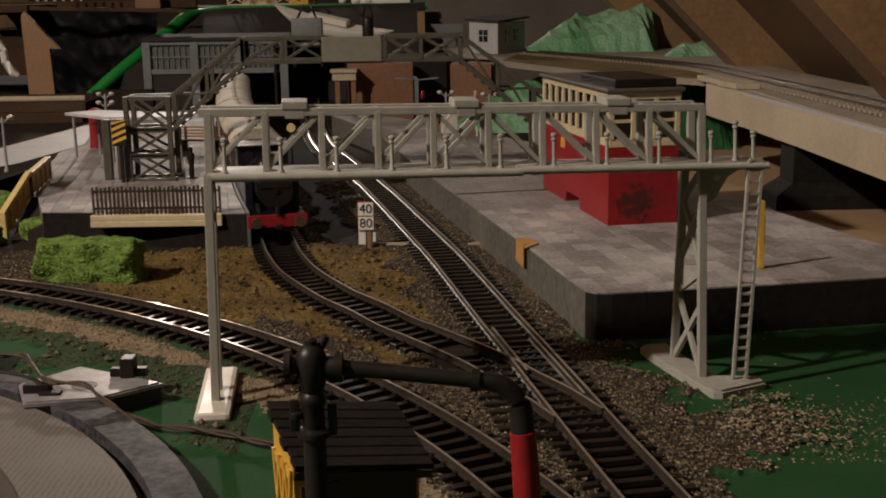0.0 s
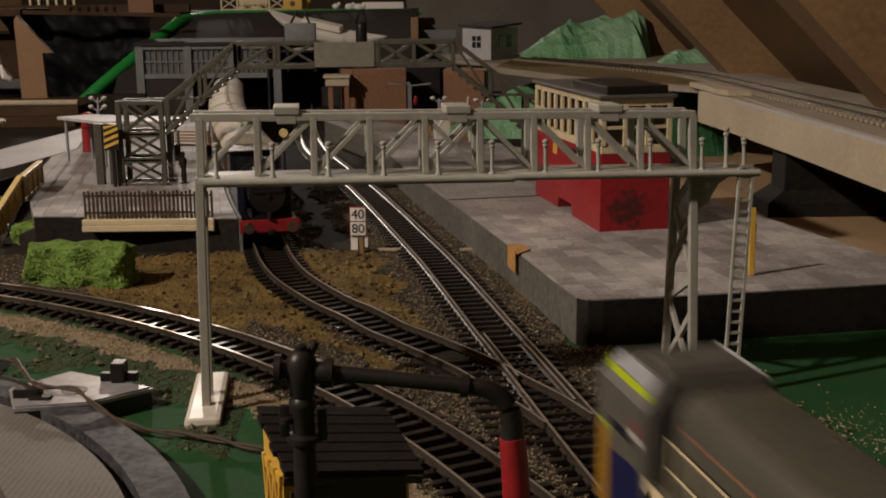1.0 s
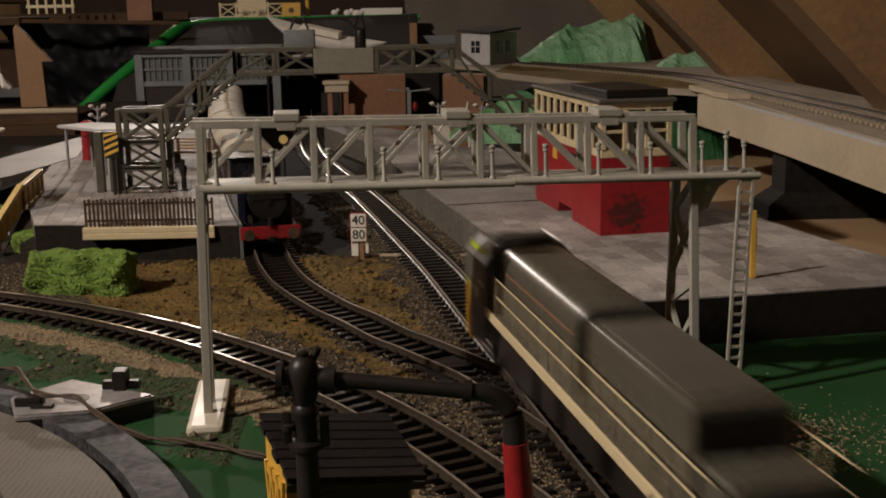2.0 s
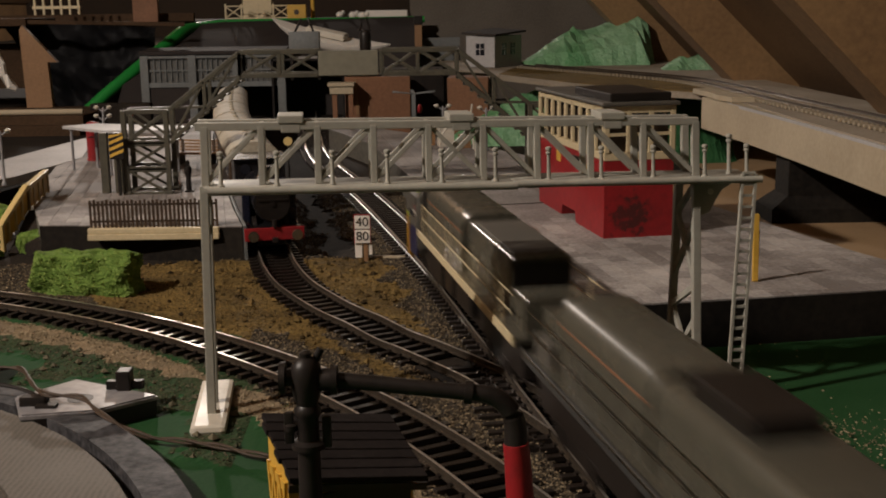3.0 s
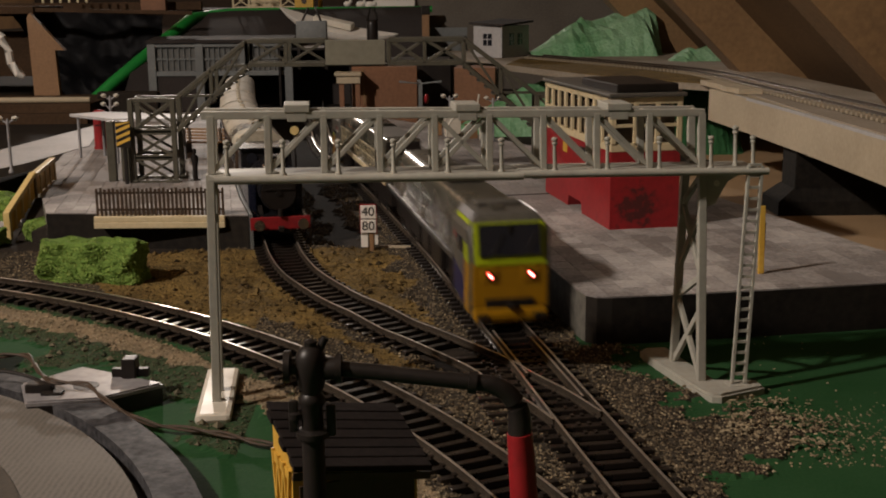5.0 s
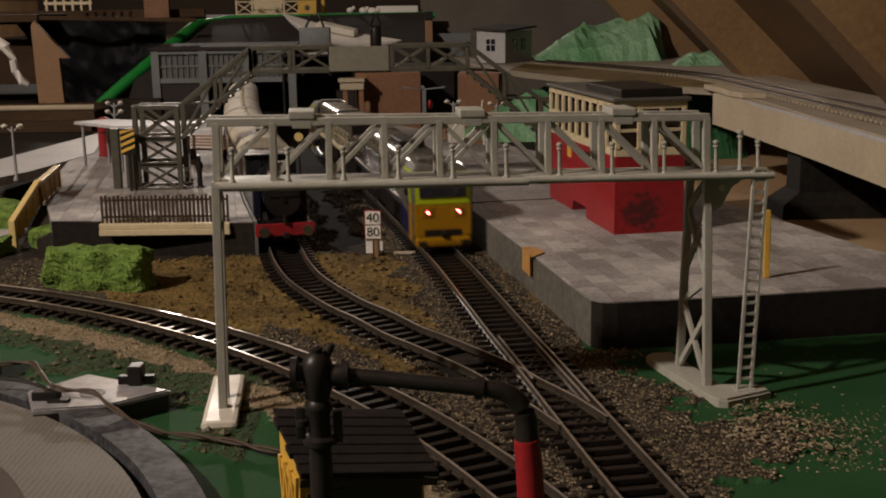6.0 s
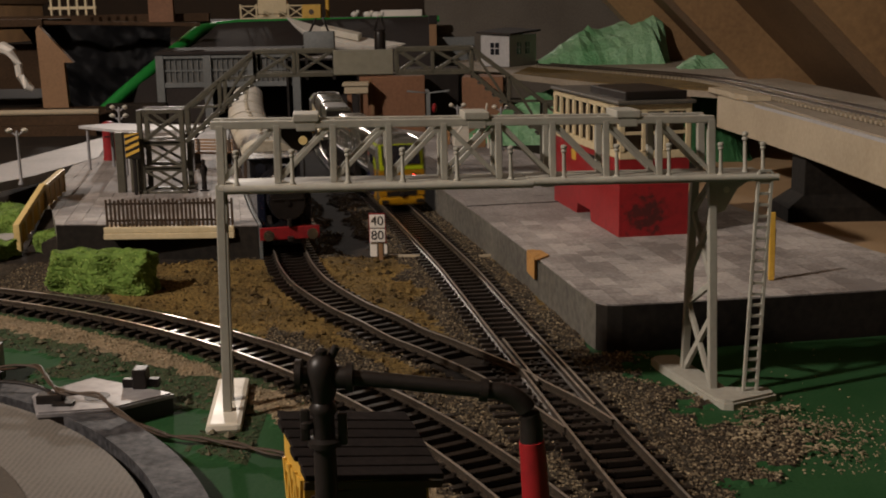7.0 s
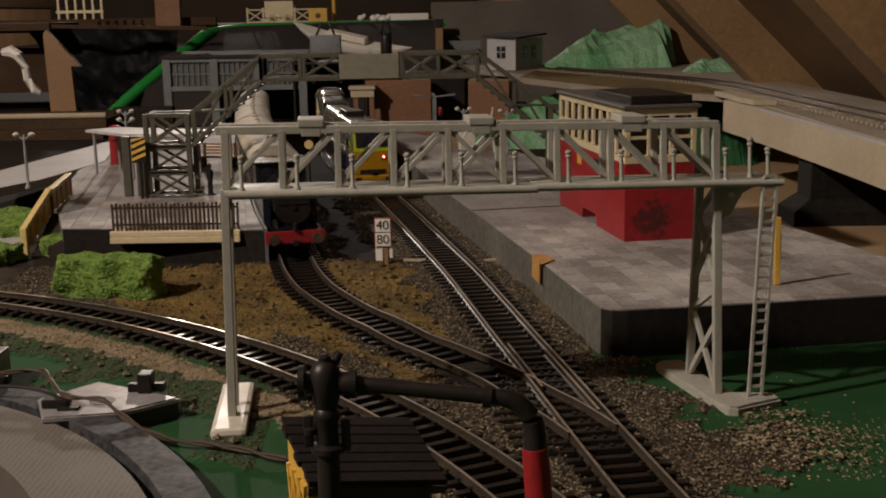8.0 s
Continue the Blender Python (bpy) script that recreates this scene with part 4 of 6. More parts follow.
    # bogies and wheels
    for yc in (h - 44, 40 - h):
        bm = B()
        for x in (-11.5, 11.5):
            box(bm, x - 1.3, yc * s - 21, 3.2, x + 1.3, yc * s + 21, 8, 0.5)
            for d in (-15, 15):
                box(bm, x - 2.1, yc * s + d - 3, 3.4, x + 2.1, yc * s + d + 3, 8.6, 0.5)
        box(bm, -11, yc * s - 4, 5, 11, yc * s + 4, 8.5)
        bog = part("bogie", bm, M_BLACK, car)
        for d in (-15, 15):
            bm = B()
            for x in (-8.6, 8.6):
                rod(bm, (x - 1.2, 0, 0), (x + 1.2, 0, 0), 6.3, n=20)
            rod(bm, (-10, 0, 0), (10, 0, 0), 1.2, n=8)
            for x in (-9.85, 9.85):
                box(bm, x - 0.1, -0.6, -4.5, x + 0.1, 0.6, 4.5)
            w = part("wheelset", bm, M_STEEL, bog, "steel wheelset", True)
            w.matrix_basis = at(0, yc * s + d, 6.3)
            WHEELS.append((w, yc * s + d))
    # the body is a little narrower than drawn and sits off the wheels' centre line
    for o in car.children_recursive:
        if o.type == "MESH" and not o.name.startswith("wheelset"):
            for v in o.data.vertices:
                v.co.x = v.co.x * 0.93 + 0.0008
    return car


WHEELS = []
LEAD = build_car(True)
TRAIL = build_car(False)

# seconds and the distance north of the leading cab's front
RUN = [(0, 120.1), (0.4, 186.2), (0.9, 266.3), (1.6, 382.0), (2.2, 475.5), (2.8, 570.3), (3.5, 682.4), (4.2, 797.8), (4.7, 879.2), (5.2, 959.1), (5.9, 1069.9), (6.5, 1161.3), (7, 1238.3), (7.5, 1309.4), (8, 1370.8)]


def track_point(s):
    run = np.concatenate([[0], np.cumsum(np.hypot(*np.diff(MAIN_FINE, axis=0).T))])
    return np.array([np.interp(s, run, MAIN_FINE[:, 0]), np.interp(s, run, MAIN_FINE[:, 1])])


MAIN_FINE, _ = smooth_line(MAIN, 2)
MAIN_RUN = np.concatenate([[0], np.cumsum(np.hypot(*np.diff(MAIN_FINE, axis=0).T))])


def smooth_run(t):
    """The run, smoothed over time."""
    ts, ys = np.array([r[0] for r in RUN]), np.array([r[1] for r in RUN])
    k = np.polynomial.Polynomial.fit(ts, ys, 6)
    return float(k(t))


def motions():
    for car, back in ((LEAD, CAR_LEN / 2), (TRAIL, CAR_LEN * 1.5 + CAR_GAP)):
        rows = []
        for i in range(0, 81):
            t = i / 10
            s_front = float(np.interp(smooth_run(t), MAIN_FINE[:, 1], MAIN_RUN))
            a, b = track_point(s_front - back - 72), track_point(s_front - back + 72)
            m = (a + b) / 2
            rows.append((t, at(m[0], m[1], RAIL_Z, 0, 0, math.degrees(math.atan2(b[1] - a[1], b[0] - a[0])) - 90)))
        walk(car, rows)
    for w, y in WHEELS:
        rows = []
        for i in range(0, 241):
            t = i / 30
            rows.append((t, at(0, y, 6.3, -math.degrees((smooth_run(t) - smooth_run(0)) * 1.02 / 6.3))))
        walk(w, rows)


# ---------------------------------------------------------------- steam engine and coaches on the branch
def placed_on(line, front_y, length):
    pts, _ = smooth_line(line, 2)
    run = np.concatenate([[0], np.cumsum(np.hypot(*np.diff(pts, axis=0).T))])
    s = float(np.interp(front_y, pts[:, 1], run)) + length / 2
    q = [np.array([np.interp(s + d, run, pts[:, 0]), np.interp(s + d, run, pts[:, 1])]) for d in (-length * 0.35, length * 0.35)]
    m = (q[0] + q[1]) / 2
    return at(m[0], m[1], RAIL_Z, 0, 0, math.degrees(math.atan2(q[1][1] - q[0][1], q[1][0] - q[0][0])) - 90)


def build_engine():
    e = thing("steam_engine", "black tank steam engine with red buffer beam standing on the branch", "locomotive", placed_on(BRANCH, 630, 112))
    f = -56.0
    bm = B()
    box(bm, -16, f + 1, 11, 16, 56, 13, 0.4)
    box(bm, -9, f + 4, 4, 9, 54, 11)
    part("running_plate", bm, M_LOCOBLACK, e)
    bm = B()
    box(bm, -16.5, f - 1, 7.5, 16.5, f + 1.2, 14.5, 0.4)
    beam_ = part("buffer_beam", bm, M_RED, e, "red buffer beam")
    for x in (-12, 12):
        bm = B()
        rod(bm, (x, f - 1, 11), (x, f - 5.5, 11), 1.5, n=12)
        rod(bm, (x, f - 5.5, 11), (x, f - 6.6, 11), 3.0, n=18)
        part("buffer", bm, M_STEEL, beam_, "pale metal buffer", True)
    bm = B()
    box(bm, -1.5, f - 6, 7, 1.5, f - 1, 9.5, 0.3)
    part("coupling", bm, M_BLACK, beam_)
    bm = B()
    rod(bm, (0, f + 6, 27), (0, 24, 27), 10.5, n=28)
    boil = part("boiler", bm, M_LOCOBLACK, e, smooth=True)
    bm = B()
    rod(bm, (0, f + 5, 27), (0, f + 6.5, 27), 9.6, n=28)
    rod(bm, (0, f + 4.3, 27), (0, f + 5, 27), 1.6, n=10)
    beam(bm, (-8, f + 4.8, 29), (8, f + 4.8, 29), 0.8, 0.8)
    part("smokebox_door", bm, M_BLACK, boil, smooth=True)
    bm = B()
    lathe(bm, [(3.4, 0), (3.0, 2), (2.7, 9), (3.5, 10.5), (3.3, 11.2)], 18, (0, f + 14, 36))
    part("chimney", bm, M_LOCOBLACK, boil, smooth=True)
    bm = B()
    lathe(bm, [(4.2, 0), (4.0, 4), (3.2, 6.2), (1.5, 7.6), (0.3, 8)], 18, (0, f + 42, 36))
    part("dome", bm, M_LOCOBLACK, boil, "", True)
    for x in (-1, 1):
        bm = B()
        box(bm, x * 10.8 if x > 0 else -15.5, f + 26, 13, 15.5 if x > 0 else -10.8, 24, 31, 0.8)
        part("side_tank", bm, M_NAVY, e, "blue-black side tank")
        for k in range(3):
            bm = B()
            rod(bm, (x * 8, f + 26 + 30 * k, 8.5), (x * 10.4, f + 26 + 30 * k, 8.5), 8.5, n=22)
            part("wheel", bm, M_BLACK, e, smooth=True)
        bm = B()
        beam(bm, (x * 11.4, f + 12, 7.5), (x * 11.4, f + 92, 7.5), 1.0, 1.8)
        beam(bm, (x * 13.5, f + 6, 16), (x * 13.5, f + 24, 16), 0.6, 0.6)
        part("side_rod", bm, M_STEEL, e, "bright steel side rod")
    bm = B()
    box(bm, -15.5, 24, 13, 15.5, 54, 43, 0.8)
    cab = part("cab", bm, M_LOCOBLACK, e)
    bm = B()
    extrude_x(bm, [(22, 42.5), (57, 42.5), (57, 43.5), (22, 43.5)], -16.8, 16.8)
    for v in bm.verts:
        v.co.z += 3.5 * (1 - (v.co.x / 16.8) ** 2)
    part("cab_roof", bm, M_LOCOBLACK, cab)
    for x in (-9, 9):
        bm = B()
        rod(bm, (x, 23.4, 37), (x, 24.2, 37), 3.2, n=16)
        part("spectacle_glass", bm, M_GLASS, cab)
    bm = B()
    rod(bm, (0, f - 1.5, 15), (0, f - 1.5, 19), 1.4, n=10)
    part("lamp_bracket", bm, M_BLACK, beam_)


build_engine()


def build_coach(front_y, length):
    c = thing("coach", "old coach with grimy white curved roof behind the engine", "coach", placed_on(BRANCH, front_y, length), group="coaches")
    h = length / 2
    bm = B()
    box(bm, -16, -h, 10, 16, h, 40, 0.8)
    part("body", bm, M_DARKBROWN, c)
    pr = [(16.6 * math.cos(radians(t)), 39.5 + 9.5 * math.sin(radians(t))) for t in range(0, 181, 15)]
    bm = B()
    a = [bm.verts.new((x, -h - 1, z)) for x, z in pr]
    b = [bm.verts.new((x, h + 1, z)) for x, z in pr]
    bm.faces.new(a)
    bm.faces.new(b)
    for i in range(len(pr)):
        j = (i + 1) % len(pr)
        bm.faces.new((a[i], a[j], b[j], b[i]))
    roof = part("roof", bm, M_ROOFWHITE, c, "grimy white curved roof", True)
    for k in range(4):
        bm = B()
        lathe(bm, [(2.2, 0), (2.0, 1.2), (0.6, 2.0)], 12, (0, -h + length * (k + 0.5) / 4, 48.6))
        part("ventilator", bm, M_ROOFWHITE, roof, "", True)
    for x in (-16.2, 16.2):
        for k in range(6):
            bm = B()
            yc = -h + length * (k + 0.5) / 6
            box(bm, x - 0.3, yc - 5, 25, x + 0.3, yc + 5, 35, 0.2)
            part("window", bm, M_GLASS, c)
    for yc in (-h + 18, h - 18):
        bm = B()
        box(bm, -11, yc - 12, 4, 11, yc + 12, 10, 0.5)
        part("bogie", bm, M_BLACK, c)


build_coach(752, 112)
build_coach(870, 112)
build_coach(988, 112)
build_coach(1106, 112)
build_coach(1224, 112)


# ---------------------------------------------------------------- foreground: turntable, hut, water crane
def ring(bm, c, r0, r1, z0, z1, n=96):
    rows = []
    for r, z in ((r0, z0), (r0, z1), (r1, z1), (r1, z0)):
        rows.append([bm.verts.new((c[0] + r * math.cos(2 * math.pi * k / n), c[1] + r * math.sin(2 * math.pi * k / n), z)) for k in range(n)])
    for a, b in zip(rows, rows[1:] + rows[:1]):
        for i in range(n):
            bm.faces.new((a[i], a[(i + 1) % n], b[(i + 1) % n], b[i]))


def build_turntable():
    t = thing("turntable", "grey plastic locomotive turntable with ribbed disc", "turntable", at(-259, 221))
    bm = B()
    ring(bm, (0, 0), 196.6, 209, 0, 6.0, 128)
    bmesh.ops.bevel(bm, geom=[e for e in bm.edges if abs(e.verts[0].co.z - 6.5) < 0.01 and abs(e.verts[1].co.z - 6.5) < 0.01 and abs(e.verts[0].co.xy.length - e.verts[1].co.xy.length) < 0.1], offset=0.8, segments=2, affect="EDGES")
    part("rim", bm, M_TURN, t, "speckled grey rim", True)
    bm = B()
    rod(bm, (0, 0, 0.1), (0, 0, 0.4), 199, n=96)
    part("well", bm, M_BLACK, t, "dark groove inside the rim")
    bm = B()
    rod(bm, (0, 0, 0.4), (0, 0, 5.2), 193, n=128)
    part("disc", bm, M_DISC, t, "brown-grey ribbed disc")
    bm = B()
    rod(bm, (0, 0, 5.0), (0, 0, 5.6), 163.9, n=128)
    part("inner_plate", bm, M_TURNDARK, t, "darker brown inner plate")


build_turntable()


def build_motor_cover():
    c = thing("motor_cover", "satin grey motor cover plate with black clips beside the turntable", "cover plate", at(2, 0, -2.4))
    top = [(-144, 383.5), (-136, 364), (-112.5, 367.5), (-94.5, 382.5), (-128, 402)]
    bm = B()
    prism(bm, [(x * 0.98 - 2.4, y * 0.99 + 3.8) for x, y in top], 2.6, 8.6)
    part("base", bm, M_BLACK, c, "black moulded base")
    bm = B()
    prism(bm, top, 8.2, 10)
    bmesh.ops.bevel(bm, geom=[e for e in bm.edges if e.verts[0].co.z > 9 and e.verts[1].co.z > 9], offset=0.6, segments=2, affect="EDGES")
    part("plate", bm, M_PLATE, c, smooth=True)
    bm = B()
    rod(bm, (-120.5, 380, 9.9), (-120.5, 380, 10.15), 4.4, n=20)
    part("screw_hole", bm, M_BLACK, c, "dark round hole")
    bm = B()
    box(bm, -114, 388.5, 10, -101, 391.5, 13, 0.4)
    box(bm, -110, 386.5, 10, -105, 393, 17, 0.6)
    part("lever", bm, M_BLACK, c, "black plastic lever")
    bm = B()
    box(bm, -139, 372.5, 6, -130, 377.5, 13, 0.6)
    box(bm, -133, 370, 8, -126, 374, 11, 0.4)
    part("clip", bm, M_BLACK, c, "black plastic clip")
    d = thing("motor_cover", "small satin grey cover block at the turntable rim", "cover plate")
    bm = B()
    box(bm, -196, 405, 0.3, -169, 432, 13, 0.8)
    part("plate", bm, M_PLATE, d)
    bm = B()
    box(bm, -172, 404, 6, -160, 409, 9.5, 0.6)
    part("clip", bm, M_BLACK, d)


build_motor_cover()


def build_wires():
    w = thing("wire_pair", "dark brown twisted pair of wires trailing over the board", "cable")
    path = [(-176, 398, 10.5), (-160, 402, 11), (-146, 401, 12), (-136, 385, 11), (-128, 374, 11), (-116, 371, 10.8), (-107, 362, 7), (-96, 355, 2.5), (-80, 351, 2.2), (-66, 346, 2.0), (-52, 338, 2.0), (-30, 330, 2)]
    base, _ = smooth_line([(p[0], p[1]) for p in path], 2.5)
    xs = np.linspace(0, 1, len(path))
    for ph in (0, math.pi):
        pts = []
        for i, (x, y) in enumerate(base):
            z = float(np.interp(i / (len(base) - 1), xs, [p[2] for p in path]))
            a = i * 0.55 + ph
            pts.append((x, y + 0.6 * math.cos(a), z + 0.6 * math.sin(a) + 0.4))
        bm = B()
        tube(bm, pts, 0.52, 8)
        part("wire", bm, M_DARKBROWN, w, smooth=True)
    w2 = thing("wire", "dark wire bent across the grey disc", "cable")
    bm = B()
    line, _ = smooth_line([(-178, 391), (-160, 389), (-140, 383), (-125, 373)], 2.5)
    tube(bm, [(x, y, 7.0 + 4.2 * math.sin(i / len(line) * 3.1)) for i, (x, y) in enumerate(line)], 0.7, 8)
    part("wire_core", bm, M_BLACK, w2, smooth=True)


build_wires()


def build_lineside_hut():
    h = thing("lineside_hut", "yellow lineside hut with dark planked roof and shade-coloured front sheet", "hut", at(-19, 265.8, 0, 0, 0, 22))

    def roof_z(x, y):
        return 32 + 7.5 * (y + 14) / 25 - 0.16 * (x + 19)

    bm = B()
    box(bm, -18, -9, 0, 13, 8, 31)
    for v in bm.verts:
        if v.co.z > 20:
            v.co.z = roof_z(v.co.x, v.co.y) - 0.9
    part("wall", bm, M_YELLOW, h)
    # dark sheet over the yellow front: the eave's shade put in as colour
    bm = B()
    box(bm, -16.5, -9.8, 0.5, 12, -8.8, 26)
    part("front_shade", bm, M_DARKBROWN, h, "dark brown sheet for the shade under the eave")
    for k in range(3):
        bm = B()
        beam(bm, (-18.3, -8 + 5 * k, 4), (-18.3, -3 + 5 * k, 30), 0.9, 1.2)
        beam(bm, (-18.3, -8 + 5 * k, 30), (-18.3, -3 + 5 * k, 4), 0.9, 1.2)
        part("side_brace", bm, M_YELLOW, h, "yellow cross brace")
    bm = B()
    box(bm, -18.5, -8, 3, -18.1, 7.5, 5)
    part("side_rail", bm, M_YELLOW, h)
    bm = B()
    box(bm, -18.5, -8, 27, -18.1, 7.5, 29.5)
    part("side_rail", bm, M_YELLOW, h)
    # planked roof rising away from the front eave
    n = 7
    for k in range(n):
        y0, y1 = -14 + 25 * k / n, -14 + 25 * (k + 1) / n + 0.6
        bm = B()
        box(bm, -19 + 0.5 * math.sin(k * 2.3), y0, -0.6, 15 + 0.4 * math.sin(k * 3.1), y1, 0.9, 0.25)
        for v in bm.verts:
            v.co.z += roof_z(v.co.x, v.co.y) + 0.45 * (1 - (v.co.y - y0) / (y1 - y0))
        part("roof_plank", bm, M_PLANK, h)
    bm = B()
    beam(bm, (-19, -13, 30.4), (14.8, -13, 25.0), 0.8, 1.8)
    part("fascia", bm, M_DARKBROWN, h)


build_lineside_hut()


def build_water_crane():
    w = thing("water_crane", "black plastic water crane with red drop hose", "water crane", at(-25.5, 235))
    bm = B()
    lathe(bm, [(7, 0), (7, 2), (4, 3), (2.9, 6), (2.4, 44.4), (3.7, 44.9), (3.7, 46.1), (2.4, 46.7), (2.3, 51.5), (2.9, 52.4), (2.9, 53.6), (2.2, 54.6), (2.9, 56.6), (3.4, 59), (3.5, 61), (3.1, 63.2), (2.2, 64.6), (1.3, 65.1), (1.3, 66), (0.5, 66.5)], 20)
    part("column", bm, M_BLACK, w, smooth=True)
    bm = B()
    rod(bm, (-5.0, 0, 60.5), (-2.5, 0, 60.5), 1.9, n=14)
    rod(bm, (-5.6, 0, 60.5), (-4.3, 0, 60.5), 3.5, n=18)
    rod(bm, (1.6, 0.5, 63.5), (3.2, 0.8, 66.6), 0.9, n=10)
    rod(bm, (3.0, 0, 60), (6.4, -0.3, 60), 2.5, n=14)
    rod(bm, (5.2, -0.3, 60), (6.6, -0.3, 60), 3.2, n=14)
    part("flange", bm, M_BLACK, w, smooth=True)
    bm = B()
    tube(bm, [(5, 0, 60), (15, -1, 59.2), (28, -2, 57.9), (35.5, -2.4, 57.2)] + [(36 + 8.3 * math.sin(radians(a)), -2.6, 48.9 + 8.3 * math.cos(radians(a))) for a in range(10, 91, 10)] + [(44.3, -3, 44)], [1.75, 1.7, 1.7, 1.8] + [1.9 + 0.07 * a for a in range(9)] + [2.6], 14)
    part("arm", bm, M_BLACK, w, smooth=True)
    bm = B()
    rod(bm, (33.5, -2.3, 57.4), (35.2, -2.4, 57.2), 2.5, n=14)
    part("collar", bm, M_BLACK, w, smooth=True)
    bm = B()
    tube(bm, [(44.3, -3, 46), (44.8, -3, 40), (45.4, -3, 30), (45.6, -3, 22)], [2.75, 2.9, 3.0, 3.1], 16)
    part("hose", bm, M_RED, w, "red drop hose", True)
    bm = B()
    lathe(bm, [(1.4, 0), (1.4, 1.2), (0.6, 1.6)], 10, (-3.6, -0.5, 49))
    box(bm, -5, -1, 46, -3, 0.5, 53, 0.4)
    box(bm, 3, -1, 45, 5, 0.5, 52, 0.4)
    part("valve", bm, M_BLACK, w, smooth=True)


build_water_crane()


# ---------------------------------------------------------------- small things beside the line
def letters(text, size, m, parent, material, name="writing"):
    cu = bpy.data.curves.new(name, "FONT")
    cu.body, cu.size, cu.align_x, cu.align_y, cu.extrude = text, size / 1000, "CENTER", "CENTER", 0.00008
    ob = new(name, cu)
    dg = bpy.context.evaluated_depsgraph_get()
    me = bpy.data.meshes.new_from_object(ob.evaluated_get(dg))
    bpy.data.objects.remove(ob)
    me.materials.clear()
    me.materials.append(material)
    o = new(name, me)
    o.parent = parent
    o.matrix_basis = m
    return o


def build_speed_sign():
    s = thing("speed_sign", "white 40 over 80 speed limit sign on a brown post", "sign", at(-33, 625, 0, 0, 0, -4))
    bm = B()
    box(bm, 0.4, 0.4, 0, 2.6, 2.2, 20, 0.2)
    part("post", bm, M_PLY, s, "brown wooden post")
    for z, t in ((22.6, "40"), (14.6, "80")):
        bm = B()
        box(bm, -4.2, -0.6, z - 3.6, 4.2, 0.3, z + 3.6, 0.15)
        p = part("plate", bm, M_SIGNWHITE, s, "white number plate of a speed sign")
        letters(t, 7.2, at(0, -0.75, z, 90), p, M_BLACK)
    bm = B()
    box(bm, -4.6, -0.3, 10.4, -4.2, 0.2, 27, 0)
    box(bm, 4.2, -0.3, 10.4, 4.6, 0.2, 27, 0)
    box(bm, -4.6, -0.3, 26.4, 4.6, 0.2, 27, 0)
    part("red_edge", bm, M_RED, s, "thin red edge")
    bm = B()
    box(bm, -4.4, 0.8, 2.5, -0.6, 1.4, 11, 0.1)
    box(bm, 3.4, 0.8, 4, 5.0, 1.4, 11, 0.1)
    part("backing_card", bm, M_SIGNWHITE, s)
    st = thing("wood_stick", "short pale wooden strip lying beside the track", "stick", at(-18, 632, 0))
    bm = B()
    beam(bm, (-9, 0, 1.6), (8, -4, 1.9), 2.0, 1.2)
    part("strip", bm, M_TIMBER, st)
    st = thing("wood_stick", "short pale wooden strip lying beside the track", "stick", at(27, 626, 0))
    bm = B()
    beam(bm, (-4, 0, 1.6), (4, 1, 1.9), 2.0, 1.2)
    part("strip", bm, M_TIMBER, st)


build_speed_sign()


def build_hedge(x, y, lx, ly, lz, turn, seed, label):
    """Foam hedge: a lumpy core crowded with small irregular tufts."""
    h = thing("hedge", label, "hedge", at(x, y, 0, 0, 0, turn), group="foam hedges")
    bm = B()
    box(bm, -lx / 2, -ly / 2, 0, lx / 2, ly / 2, lz * 0.93)
    bmesh.ops.subdivide_edges(bm, edges=bm.edges[:], cuts=14, use_grid_fill=True)
    for v in bm.verts:
        q = v.co * 0.12
        n = noise.noise_vector((q.x + seed, q.y, q.z)) * 3.0 + noise.noise_vector((q.x * 4 + seed, q.y * 4, q.z * 4)) * 1.1
        d = max(abs(v.co.x) / (lx / 2), 0) ** 6 + max(abs(v.co.y) / (ly / 2), 0) ** 6 + max(v.co.z / lz, 0) ** 6
        v.co.x, v.co.y = v.co.x / max(1, d) ** 0.1, v.co.y / max(1, d) ** 0.1
        v.co.z /= max(1, d) ** 0.1
        v.co += n
        v.co.z = max(v.co.z, 0.2)
    part("foam_core", bm, M_BUSH, h)
    rng = random.Random(seed)
    verts, faces = [], []
    for _ in range(8500):
        side = rng.random()
        px, py, pz = rng.uniform(-1, 1), rng.uniform(-1, 1), rng.uniform(0.02, 1)
        if side < 0.45:
            py = -1
        elif side < 0.75:
            pz = 0.96
        else:
            px = rng.choice((-1, 1))
        c = Vector((px * lx / 2, py * ly / 2, pz * lz * 0.95))
        c *= 1 - 0.05 * (abs(px) ** 6 + abs(py) ** 6 + pz ** 6 - 1) - rng.random() * 0.05
        c += noise.noise_vector(c * 0.12 + Vector((seed, 0, 0))) * 3.0
        r = rng.uniform(0.3, 1.0)
        b = len(verts)
        for _k in range(4):
            d = Vector((rng.gauss(0, 1), rng.gauss(0, 1), rng.gauss(0, 1))).normalized() * r
            verts.append(tuple((c + d) / 1000))
        faces += [(b, b + 1, b + 2), (b, b + 2, b + 3), (b, b + 3, b + 1), (b + 1, b + 3, b + 2)]
    me = bpy.data.meshes.new("foam_crumb")
    me.from_pydata(verts, [], faces)
    me.materials.append(M_CRUMB)
    o = new("foam_crumb", me)
    o.parent = h


